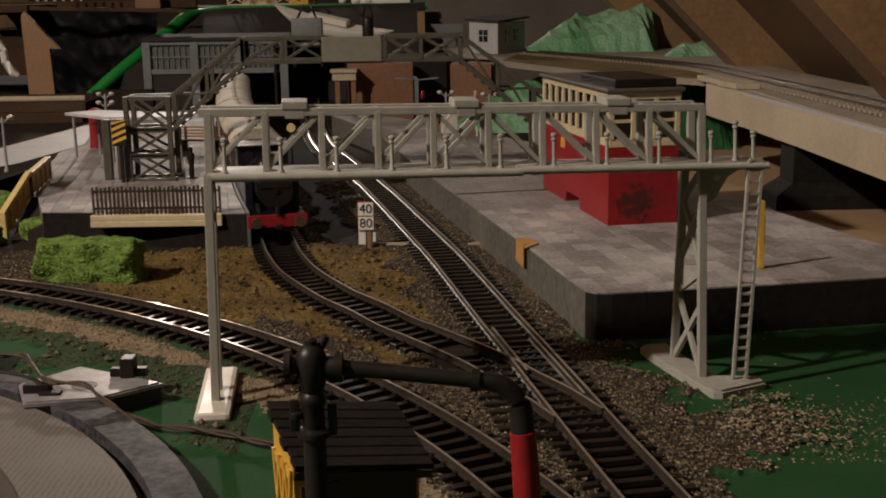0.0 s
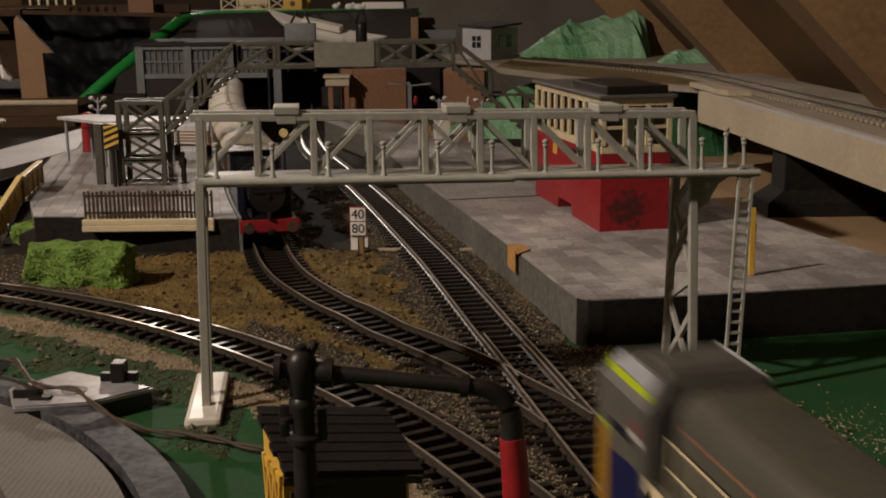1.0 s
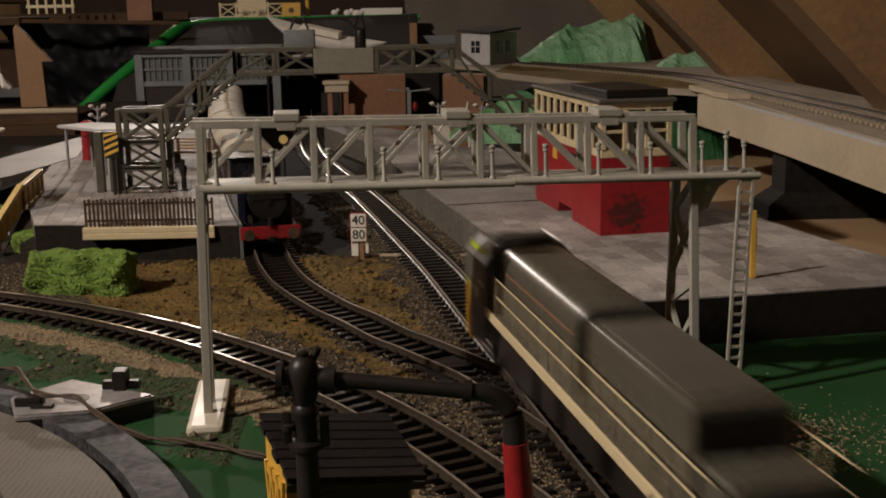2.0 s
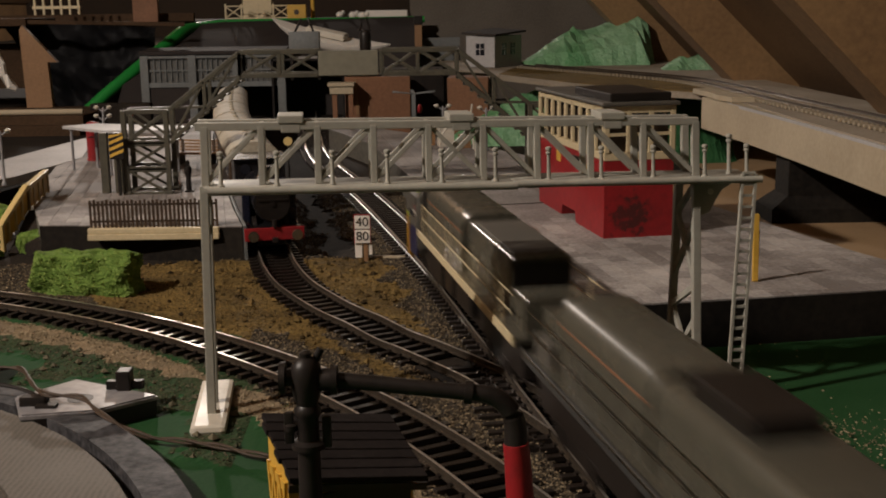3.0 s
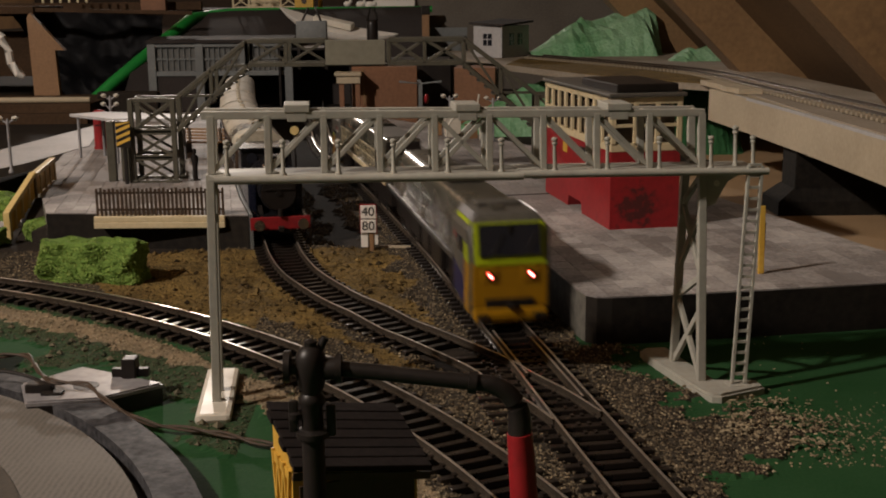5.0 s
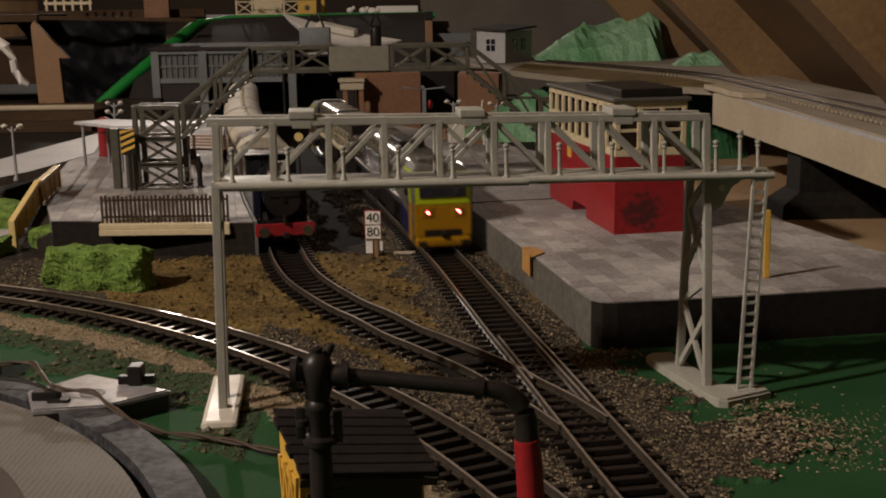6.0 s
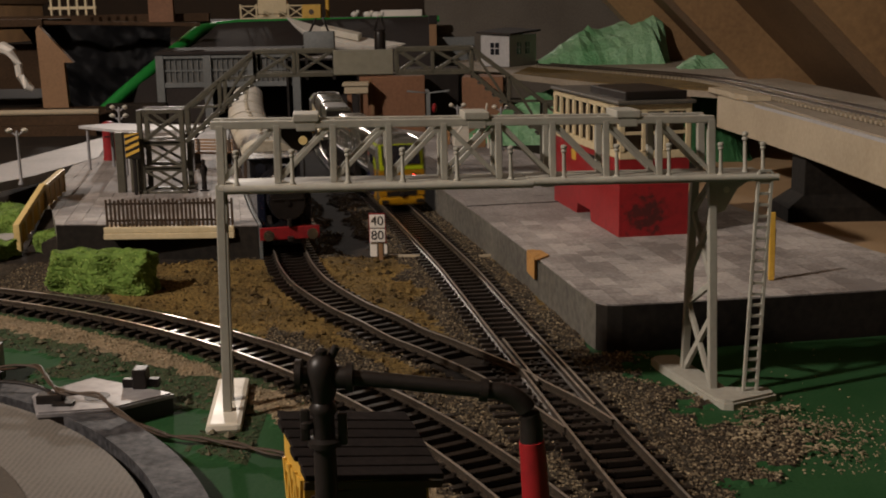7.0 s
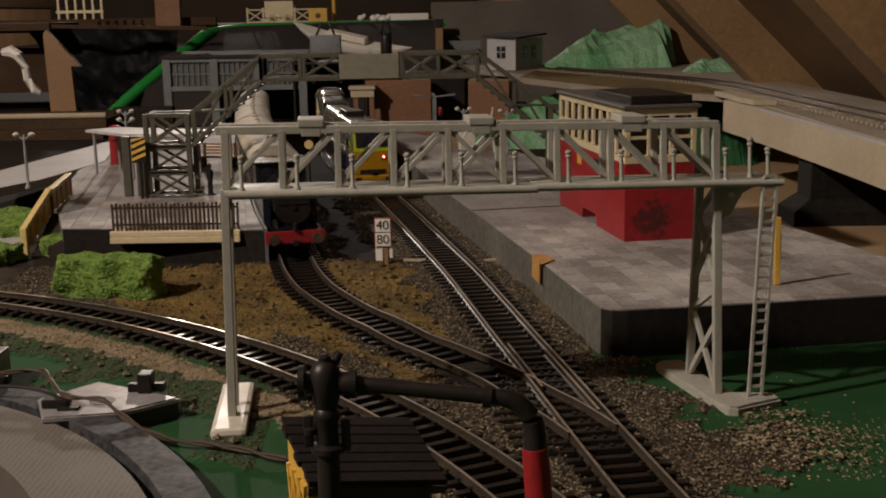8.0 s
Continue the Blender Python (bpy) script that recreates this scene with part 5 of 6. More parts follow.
M_CRUMB = island_mat("lime_foam_crumbs", (0.13, 0.22, 0.04), (0.29, 0.4, 0.11))
build_hedge(-167, 564, 52, 18, 22, -10, 3, "lime green foam hedge block beside the loop")
build_hedge(-220, 664, 30, 12, 13, -20, 8, "lime green foam clump against the platform end")
build_hedge(-266, 648, 40, 36, 10, -20, 11, "lime green foam clump by the yellow ramp")
build_hedge(-287, 745, 40, 70, 12, 10, 15, "green foam grass patch behind the ramp")


def build_picket_fence():
    f = thing("picket_fence", "dark brown plastic picket fence on a cream ledge", "fence", at(-149, 638, 0, 0, 0, -1))
    bm = B()
    box(bm, -37, -5.5, 13.2, 36, 5, 16.5, 0.4)
    box(bm, -37, -5.0, 16.5, 36, 5, 19.8, 0.6)
    part("ledge", bm, M_CREAM, f, "cream painted ledge")
    for z in (22.5, 32):
        bm = B()
        box(bm, -36, -1.2, z, 35, -0.3, z + 1.2)
        part("rail", bm, M_DARKBROWN, f)
    for k in range(31):
        bm = B()
        x = -35.5 + k * 2.34
        prism(bm, [(x - 0.65, -1.9), (x + 0.65, -1.9), (x + 0.65, -1.1), (x - 0.65, -1.1)], 19.8, 35.2 + 0.5 * math.sin(k * 2.1))
        part("picket", bm, M_DARKBROWN, f)


build_picket_fence()


def build_ramp_fence():
    r = thing("ramp_fence", "yellow plastic ramp fence with brick-marked side", "fence")
    a, b, c = Vector((-248, 672, 0)), Vector((-240, 700, 20)), Vector((-251, 772, 20))
    for p, q, hgt in ((a, b, 15), (b, c, 14)):
        up = Vector((0, 0, 1))
        bm = B()
        beam(bm, p + up * hgt, q + up * hgt, 4.0, 2.6, 0.4)
        part("top_rail", bm, M_PALEYELLOW, r)
        bm = B()
        vs = [bm.verts.new(v + Vector((e, 0, 0))) for e in (-0.5, 0.5) for v in (p + up * 1, q + up * 1, q + up * hgt, p + up * hgt)]
        for i in range(4):
            j = (i + 1) % 4
            bm.faces.new((vs[i], vs[j], vs[4 + j], vs[4 + i]))
        bm.faces.new(vs[:4])
        bm.faces.new(vs[4:])
        part("panel", bm, M_YELLOW, r, "yellow infill board")
        n = 4
        for k in range(n + 1):
            u = p.lerp(q, k / n)
            bm = B()
            beam(bm, u, u + up * hgt, 2.6, 2.6, 0.3)
            part("fence_post", bm, M_PALEYELLOW, r)
    bm = B()
    box(bm, -249.5, 669, 0, -245.5, 673, 16.5, 0.6)
    part("end_post", bm, M_PALEYELLOW, r)
    s = thing("ramp", "dark brick-marked ramp up to the platform", "ramp")
    bm = B()
    pts = [(-243, 672), (-216, 648), (-228, 700), (-240, 700)]
    lo = [bm.verts.new((x, y, 0)) for x, y in pts]
    hi = [bm.verts.new((x, y, z)) for (x, y), z in zip(pts, (1.5, 12, 20, 20))]
    bm.faces.new(lo[::-1])
    bm.faces.new(hi)
    for i in range(4):
        bm.faces.new((lo[i], lo[(i + 1) % 4], hi[(i + 1) % 4], hi[i]))
    part("wedge", bm, M_DARKBOARD, s)


build_ramp_fence()


def build_lamp_post(x, y, z, hgt, turn=0):
    l = thing("platform_lamp", "grey twin-headed platform lamp post", "lamp post", at(x, y, z, 0, 0, turn), group="platform lamps")
    bm = B()
    lathe(bm, [(2.2, 0), (2.0, 1.5), (1.1, 3), (0.9, hgt - 4), (1.2, hgt - 3), (0.7, hgt)], 12)
    part("post", bm, M_PLATE, l, smooth=True)
    for s in (-1, 1):
        bm = B()
        tube(bm, [(0, 0, hgt - 4), (s * 3, 0, hgt - 1.5), (s * 5, 0, hgt - 0.5)], 0.55, 8)
        part("arm", bm, M_PLATE, l, smooth=True)
        bm = B()
        lathe(bm, [(0.5, 1.6), (2.3, 0.4), (2.4, -0.2), (1.6, -1.4), (0.6, -2.0)][::-1], 12, (s * 5.4, 0, hgt + 0.3))
        part("lantern", bm, M_WHITEPLASTIC, l, "pale lantern head", True)


build_lamp_post(-292, 808, 20, 38)
build_lamp_post(-272, 1000, 20, 38)
build_lamp_post(-262, 962, 20, 34)
build_lamp_post(20, 1010, 20, 34)
build_lamp_post(55, 960, 20, 36)


def build_platform_left_things():
    k = thing("pillar_box", "red cylindrical pillar box on the platform", "post box", at(-265, 940, 20))
    bm = B()
    lathe(bm, [(5.9, 0), (5.9, 1.5), (5.3, 2), (5.3, 26), (6.0, 27), (6.0, 28.6), (4.4, 30.6), (1.4, 31.6)], 20)
    part("body", bm, M_RED, k, smooth=True)
    bm = B()
    box(bm, -2.4, -5.6, 19, 2.4, -5.0, 20)
    part("slot", bm, M_BLACK, k)
    s = thing("shelter", "open shelter with flat white roof on thin posts", "shelter", at(-232, 840, 20))
    bm = B()
    prism(bm, [(-40, 44), (2, 4), (50, 0), (58, 30), (-20, 62)], 31.5, 33.5)
    part("roof", bm, M_ROADCARD, s, "flat off-white card roof")
    for x, y in ((-33, 42), (4, 9), (46, 6), (50, 26), (-18, 54)):
        bm = B()
        rod(bm, (x, y, 0), (x, y, 31.6), 1.1, n=10)
        part("post", bm, M_PLATE, s, smooth=True)
    t = thing("column_pair", "pair of tall dark grey columns beside the bridge stairs", "column", at(-205, 764, 20))
    for x in (-4, 5):
        bm = B()
        box(bm, x - 2.6, -2.5, 0, x + 2.6, 2.5, 40, 0.4)
        part("column", bm, M_BRIDGE, t)
    hz = thing("hazard_board", "black and orange striped hazard board", "sign", at(-197, 750, 20, 0, 0, -8))
    bm = B()
    box(bm, -5, -0.5, 24, 5, 0.5, 41, 0.2)
    box(bm, -1, 0.5, 0, 1, 2, 40)
    part("board", bm, M_BLACK, hz)
    for i in range(4):
        bm = B()
        x0 = -4.8
        z0 = 25 + i * 4.2
        vs = [bm.verts.new(p) for p in ((-4.8, -0.62, z0), (-4.8, -0.62, z0 + 2), (4.8, -0.62, min(z0 + 6, 41)), (4.8, -0.62, min(z0 + 4, 40.5)))]
        ws = [bm.verts.new((v.co.x, -0.4, v.co.z)) for v in vs]
        bm.faces.new(vs)
        bm.faces.new(ws[::-1])
        for j in range(4):
            bm.faces.new((vs[j], ws[j], ws[(j + 1) % 4], vs[(j + 1) % 4]))
        part("stripe", bm, M_YELLOW, hz, "orange-yellow stripe")
    g = B()
    lathe(g, [(3.2, 0), (3.4, 0.8), (1.8, 1.2), (1.7, 9), (2.6, 14), (2.2, 16.5), (1.0, 17.4), (1.5, 19), (1.2, 20.6), (0.4, 21.2)], 10)
    fig = part("figurine", g, M_BLACK, None, "", True)
    fig.matrix_basis = at(-154.6, 764, 20)
    tagged(fig, "tiny dark plastic figurine standing on the platform", "figurine")
    b = thing("platform_bench", "brown slatted bench at the platform edge", "bench", at(-176, 905, 20, 0, 0, -14))
    for k in range(4):
        bm = B()
        box(bm, -16, -4 + 2.2 * k, 8, 16, -2.4 + 2.2 * k, 9)
        part("seat_slat", bm, M_PLY, b)
        bm = B()
        box(bm, -16, 5, 10 + 2.4 * k, 16, 6, 11.6 + 2.4 * k)
        part("back_slat", bm, M_PLY, b)
    for x in (-13, 13):
        bm = B()
        box(bm, x - 1, -4, 0, x + 1, 6, 8)
        box(bm, x - 1, 4, 8, x + 1, 5, 19)
        part("leg", bm, M_DARKBROWN, b)
    # pale roadway along the back of the platform
    bm = B()
    prism(bm, [(-350, 900), (-318, 800), (-298, 850), (-280, 957), (-310, 1102), (-322, 1104)], 14, 20.4)
    tagged(part("roadway", bm, M_ROADCARD), "pale card roadway behind the platform", "roadway", kind="structure")


build_platform_left_things()


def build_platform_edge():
    # added strip: its paler colour stands for light on the platform's side face
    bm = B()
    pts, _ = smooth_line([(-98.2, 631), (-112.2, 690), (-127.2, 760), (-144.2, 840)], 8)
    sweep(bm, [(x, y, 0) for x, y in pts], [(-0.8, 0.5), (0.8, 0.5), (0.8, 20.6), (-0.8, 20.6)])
    tagged(part("platform_lit_side", bm, M_SHED), "blue-grey strip coloured as the lit side face of the platform", "edging", kind="structure")


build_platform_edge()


# ---------------------------------------------------------------- tram and post on the right platform
def build_tram():
    t = thing("tram_body", "red and cream toy tram body with dark roof", "tram", at(101, 644, 20, 0, 0, 9.4))
    w, l = 18.5, 62.0
    # lower body with a cut-out in each long side
    bm = B()
    prof = [(-l, 0), (-14, 0), (-12, 6), (12, 6), (14, 0), (l, 0), (l, 40), (-l, 40)]
    extrude_x(bm, prof, -w, w)
    bmesh.ops.recalc_face_normals(bm, faces=bm.faces)
    part("lower_body", bm, M_TRAMRED, t, "scuffed red lower panels")
    bm = B()
    box(bm, -w - 0.3, -l - 0.3, 40, w + 0.3, l + 0.3, 44, 0.4)
    part("waist_rail", bm, M_CREAM, t)
    for x in (-w, w):
        n = 9
        for k in range(n + 1):
            bm = B()
            y = -l + 1.5 + k * (2 * l - 3) / n
            box(bm, x - 0.8, y - 1.6, 44, x + 0.8, y + 1.6, 67, 0.3)
            part("window_post", bm, M_CREAM, t)
        bm = B()
        box(bm, x - 0.8, -l, 64.5, x + 0.8, l, 67.5)
        box(bm, x - 0.5, -l, 53, x + 0.5, l, 54.4)
        part("window_rail", bm, M_CREAM, t)
    for y in (-l, l):
        for k in range(4):
            bm = B()
            x = -w + 1 + k * (2 * w - 2) / 3
            box(bm, x - 1.3, y - 0.8, 44, x + 1.3, y + 0.8, 67, 0.3)
            part("window_post", bm, M_CREAM, t)
        bm = B()
        box(bm, -w, y - 0.7, 64, w, y + 0.7, 67.5)
        box(bm, -w, y - 0.5, 52.4, w, y + 0.5, 54)
        part("window_rail", bm, M_CREAM, t)
    # solid block whose dark colour stands for shade inside the tram
    bm = B()
    box(bm, -w + 2, -l + 3, 40.3, w - 2, l - 3, 62, 0.5)
    part("interior", bm, M_DARKBROWN, t, "dark brown block coloured as the shaded interior")
    bm = B()
    box(bm, -w - 2.2, -l - 2.5, 67.5, w + 2.2, l + 2.5, 69.6, 0.7)
    r = part("roof", bm, M_MPVROOF, t, "dark grey roof")
    bm = B()
    box(bm, -w + 3, -l + 1, 69.6, w - 1.5, -l + 62, 74, 0.8)
    part("roof_box", bm, M_BLACK, r, "black raised roof section")
    for y, z, m, a, b in ((-34, 30, M_YELLOW, 5, 4.5), (20, 33, M_YELLOW, 4, 3), (-16, 46 - 12, M_BLACK, 7, 3.0)):
        bm = B()
        box(bm, -w - 0.35, y - a, z - b, -w + 0.1, y + a, z + b, 0.1)
        part("plaque", bm, m, t, "small " + ("yellow" if m is M_YELLOW else "black") + " plaque")


build_tram()


def build_yellow_post():
    p = thing("wooden_post", "thin yellow-painted wooden post leaning on the platform", "post", at(142.7, 481, 20))
    bm = B()
    beam(bm, (0, 0, 0), (-0.6, 0, 29.5), 2.4, 2.0, 0.3)
    part("stick", bm, M_YELLOW, p)
    # dark strip that paints the post's shaded edge
    bm = B()
    box(bm, 0.8, 1.2, 2, 1.6, 2.6, 22)
    part("shadow_strip", bm, M_DARKBROWN, p, "dark brown strip for the post's shaded edge")


build_yellow_post()


def build_platform_goods():
    for x, y, w, h, m, lab in ((8, 1010, 9, 13, M_PLY, "small brown goods crate on the platform"), (22, 1000, 13, 17, M_WHITEPLASTIC, "pale goods crate on the platform"), (38, 985, 9, 11, M_PLY, "small brown goods crate on the platform")):
        c = thing("goods_crate", lab, "crate", at(x, y, 20, 0, 0, 8), group="goods crates")
        bm = B()
        box(bm, -w / 2, -w / 2, 0, w / 2, w / 2, h, 0.4)
        part("case", bm, m, c)
        bm = B()
        box(bm, -w / 2 - 0.4, -w / 2 - 0.4, h - 2, w / 2 + 0.4, w / 2 + 0.4, h + 0.5, 0.2)
        part("lid", bm, m, c)
    t = thing("hoop_arch", "bent pale wire hoop standing on the platform", "wire hoop", at(30, 950, 20))
    bm = B()
    tube(bm, [(14 * math.cos(radians(a)), 0, 18 * math.sin(radians(a)) + 6) for a in range(-10, 191, 12)], 0.9, 8)
    part("hoop", bm, M_WHITEPLASTIC, t, smooth=True)
    bm = B()
    tube(bm, [(10, 0, 24), (12, 0, 34), (13, 0, 40)], 0.8, 8)
    part("spike", bm, M_WHITEPLASTIC, t, smooth=True)


build_platform_goods()


def build_wood_chips():
    """A little heap of pale shavings by the gantry foot."""
    rng = random.Random(12)
    bm = B()
    for _ in range(260):
        cx, cy = rng.choice(((114, 372), (120, 353), (101, 346), (119, 336), (109, 358)))
        x, y = rng.gauss(cx, 6), rng.gauss(cy, 4)
        a, l = rng.random() * 6.28, rng.uniform(0.8, 2.4)
        z = rng.uniform(0.8, 2.4)
        beam(bm, (x, y, z), (x + l * math.cos(a), y + l * math.sin(a), z + rng.uniform(-0.4, 0.7)), 0.6, 0.35)
    tagged(part("wood_shavings", bm, M_STONETAN), "pale wood shavings scattered by the gantry foot", "shavings", kind="stuff")


build_wood_chips()


# ---------------------------------------------------------------- raised line on the right
DECK = [(236, 440), (233, 700), (236, 850), (228, 935), (196, 977), (146, 1066), (82, 1235), (40, 1400), (30, 1600), (326, 1600), (326, 440)]


def build_deck():
    bm = B()
    prism(bm, DECK, 62, 67)
    tagged(part("raised_deck", bm, M_DECK), "pale grey-brown raised baseboard for the upper line", "baseboard", kind="structure")
    t = thing("edge_timber", "planed pale timber batten under the raised board", "timber")
    bm = B()
    sweep(bm, [(239, 430, 0), (236, 700, 0), (232, 815, 0), (227, 905, 0)], [(-6, 42), (6, 42), (6, 66.2), (-6, 66.2)])
    part("batten", bm, M_TIMBER, t)
    bm = B()
    sweep(bm, [(233.4, 440, 0), (230.4, 700, 0), (227.0, 800, 0), (225.4, 845, 0)], [(-0.5, 64.6), (0.5, 64.6), (0.5, 66.6), (-0.5, 66.6)])
    part("edge_strip", bm, M_ROADCARD, t, "scuffed white painted edge")
    l = thing("broken_board", "splintered pale plywood strip at the deck edge", "plywood")
    bm = B()
    rng = random.Random(2)
    edge = [(226 - 4 * i / 9 + rng.uniform(-1.6, 1.6), 842 + i * 11) for i in range(10)]
    prism(bm, edge[::-1] + [(244, 840), (236, 941)], 66.8, 70.6)
    bmesh.ops.recalc_face_normals(bm, faces=bm.faces)
    part("strip", bm, M_TIMBER, l)
    for x, y in ((266, 735), (262, 470)):
        p = thing("pier", "dark painted wooden pier under the raised board", "pier", at(x, y, 0), group="piers")
        bm = B()
        box(bm, -33, -14, 12, 40, 14, 62, 0.8)
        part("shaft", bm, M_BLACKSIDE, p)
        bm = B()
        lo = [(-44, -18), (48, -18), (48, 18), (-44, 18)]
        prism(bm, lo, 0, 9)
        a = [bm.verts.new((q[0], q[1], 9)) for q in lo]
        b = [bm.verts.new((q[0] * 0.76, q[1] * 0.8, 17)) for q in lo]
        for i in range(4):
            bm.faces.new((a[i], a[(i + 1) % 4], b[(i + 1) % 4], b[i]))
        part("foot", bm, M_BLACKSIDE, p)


build_deck()
lay_track("dusty raised line track curving round the attic", [(268, 520), (265, 690), (261, 790), (258, 900), (256, 1000), (244, 1085), (203, 1200), (160, 1300), (128, 1372)], lambda x, y: True, z=72, mesh=sleeper_mesh(30, M_PALESLEEPER))


def build_deck_cutting():
    bm = B()
    pts = [(232, 940), (272, 950), (276, 1080), (232, 1210), (178, 1330), (140, 1395), (112, 1375), (86, 1250), (150, 1072), (199, 982)]
    prism(bm, pts, 66.8, 67.6)
    tagged(part("deck_grit", bm, M_SAND), "brown grit spread along the raised track", "scatter", kind="structure")


build_deck_cutting()


def build_signal_hut():
    h = thing("platelayers_hut", "small white hut with grey slate roof on the raised board", "hut", at(92, 1425, 67.5, 0, 0, 55))
    bm = B()
    box(bm, -32, -20, 0, 32, 20, 37, 0.3)
    part("wall", bm, M_ROADCARD, h)
    bm = B()
    vs = box(bm, -36, -24, 37, 36, 24, 39.4, 0.4)
    for v in bm.verts:
        v.co.z += 0.05 * (v.co.x + 32) + 0.05 * (v.co.y + 20)
    part("roof", bm, M_TARMAC, h, "grey flat roof")
    for x in (-10, 10):
        bm = B()
        box(bm, x - 5, -20.6, 14, x + 5, -19.8, 28, 0.2)
        w = part("window", bm, M_GLASS, h)
        bm = B()
        box(bm, x - 0.5, -20.9, 14, x + 0.5, -20.2, 28)
        box(bm, x - 5, -20.9, 21, x + 5, -20.2, 22)
        part("glazing_bar", bm, M_ROADCARD, w)
    bm = B()
    box(bm, -32.6, -6, 14, -31.8, 6, 28, 0.2)
    w = part("window", bm, M_GLASS, h)
    bm = B()
    box(bm, -32.9, -0.5, 14, -32.2, 0.5, 28)
    box(bm, -32.9, -6, 21, -32.2, 6, 22)
    part("glazing_bar", bm, M_ROADCARD, w)


build_signal_hut()


def build_hill(name, x, y, z, rx, ry, h, seed, label, peak=0.0, paint=None):
    bm = B()
    nx, ny = 22, 12
    rng = random.Random(seed)
    us = [-1, -0.55, -0.22, -0.1, peak - 0.05, peak + 0.12, 1.0]
    hs = [0.03, 0.5, 0.74, 0.62, 1.0, 0.93, 0.02] if peak > 0.5 else [0.03, 0.55, 0.95, 1.0, 0.8, 0.7, 0.02]
    us = us if peak > 0.5 else [-1, -0.7, -0.4, -0.1, 0.3, 0.6, 1.0]
    vs = []
    for j in range(ny + 1):
        row = []
        for i in range(nx + 1):
            u, v = i / nx * 2 - 1, j / ny * 2 - 1
            slant = u - 0.35 * (v + 0.3)
            prof = float(np.interp(slant, us, hs)) * max(0.0, 1 - abs(v) ** 2.0) ** 0.7
            q = Vector((u * rx * 0.022 - v * ry * 0.03 + seed, v * ry * 0.008, 0.3))
            crag = noise.noise(q) * 0.22 + abs(noise.noise(q * 2.3)) * 0.14 + rng.uniform(-0.035, 0.035)
            ju, jv = rng.uniform(-0.35, 0.35) / nx, rng.uniform(-0.35, 0.35) / ny
            row.append(bm.verts.new(((u + ju) * rx, (v + jv) * ry, h * prof * (1.0 + crag) - 1)))
        vs.append(row)
    for j in range(ny):
        for i in range(nx):
            a, b, c, d = vs[j][i], vs[j][i + 1], vs[j + 1][i + 1], vs[j + 1][i]
            bm.faces.new((a, b, d))
            bm.faces.new((b, c, d))
    ob = part(name, bm, paint or M_HILL)
    ob.matrix_basis = at(x, y, z)
    return tagged(ob, label, "hill")


build_hill("plaster_hill", 211, 1495, 66, 83, 90, 62, 5, "green painted plaster crag behind the raised track", 0.8)
build_hill("plaster_hill", 306, 1330, 60, 44, 60, 27, 9, "low green painted plaster mound beside the rafters", 0.7)
build_hill("plaster_hill", 150, 1230, 0, 120, 70, 50, 13, "green painted plaster bank below the raised board", -0.3)
# this bank wears the darker green that stands for shade under the deck
build_hill("plaster_hill", 243, 1035, 0, 40, 26, 62, 21, "green plaster bank below the raised board, coloured as in shade", 0.0, M_HILLSHADE)


# ---------------------------------------------------------------- background layout
def build_engine_shed():
    s = thing("engine_shed", "grey plastic engine shed with glazed upper front and dark doorway", "building", at(-260, 1480, 0))
    w = 86.0
    for x in (-w, -26, 30, w):
        bm = B()
        box(bm, x - 5, -4, 0, x + 5, 4, 84, 0.5)
        part("pillar", bm, M_SHED, s)
    bm = B()
    box(bm, -w, -3, 80, w, 3, 85, 0.4)
    box(bm, -w, -3, 44, w, 3, 50, 0.4)
    part("cross_rail", bm, M_SHED, s)
    for x0, x1 in ((-w + 5, -31), (-21, 25), (35, w - 5)):
        n = 7
        for k in range(1, n):
            bm = B()
            x = x0 + (x1 - x0) * k / n
            box(bm, x - 0.5, -1, 50, x + 0.5, 1, 80)
            part("glazing_bar", bm, M_SHED, s)
        bm = B()
        box(bm, x0, -1.2, 64, x1, 1.2, 66)
        part("glazing_bar", bm, M_SHED, s)
        bm = B()
        box(bm, x0, 1.5, 50, x1, 2.2, 80)
        part("pane", bm, M_SHEDPANE, s, "grimy grey glazing")
    bm = B()
    box(bm, -w, 130, 0, w, 134, 84)
    box(bm, -w - 2, 4, 0, -w + 2, 130, 84)
    part("back_wall", bm, M_TARMAC, s)
    bm = B()
    extrude_x(bm, [(-6, 85), (134, 85), (134, 90), (60, 92), (-6, 89)], -w - 5, w + 5)
    part("roof", bm, M_TARMAC, s, "dark grey roof")
    bm = B()
    box(bm, -w + 6, -1, 0, -28, 2, 44, 0.3)
    part("lower_panel", bm, M_TARMAC, s)
    b = thing("dark_cabinet", "black open-fronted box beside the shed", "box", at(-140, 1470, 0))
    bm = B()
    for f in ((-46, 0, 0, -43, 120, 78), (43, 0, 0, 46, 120, 78), (-46, 0, 75, 46, 120, 78), (-46, 117, 0, 46, 120, 78)):
        box(bm, *f, 0.4)
    part("carcase", bm, M_BLACK, b)


build_engine_shed()


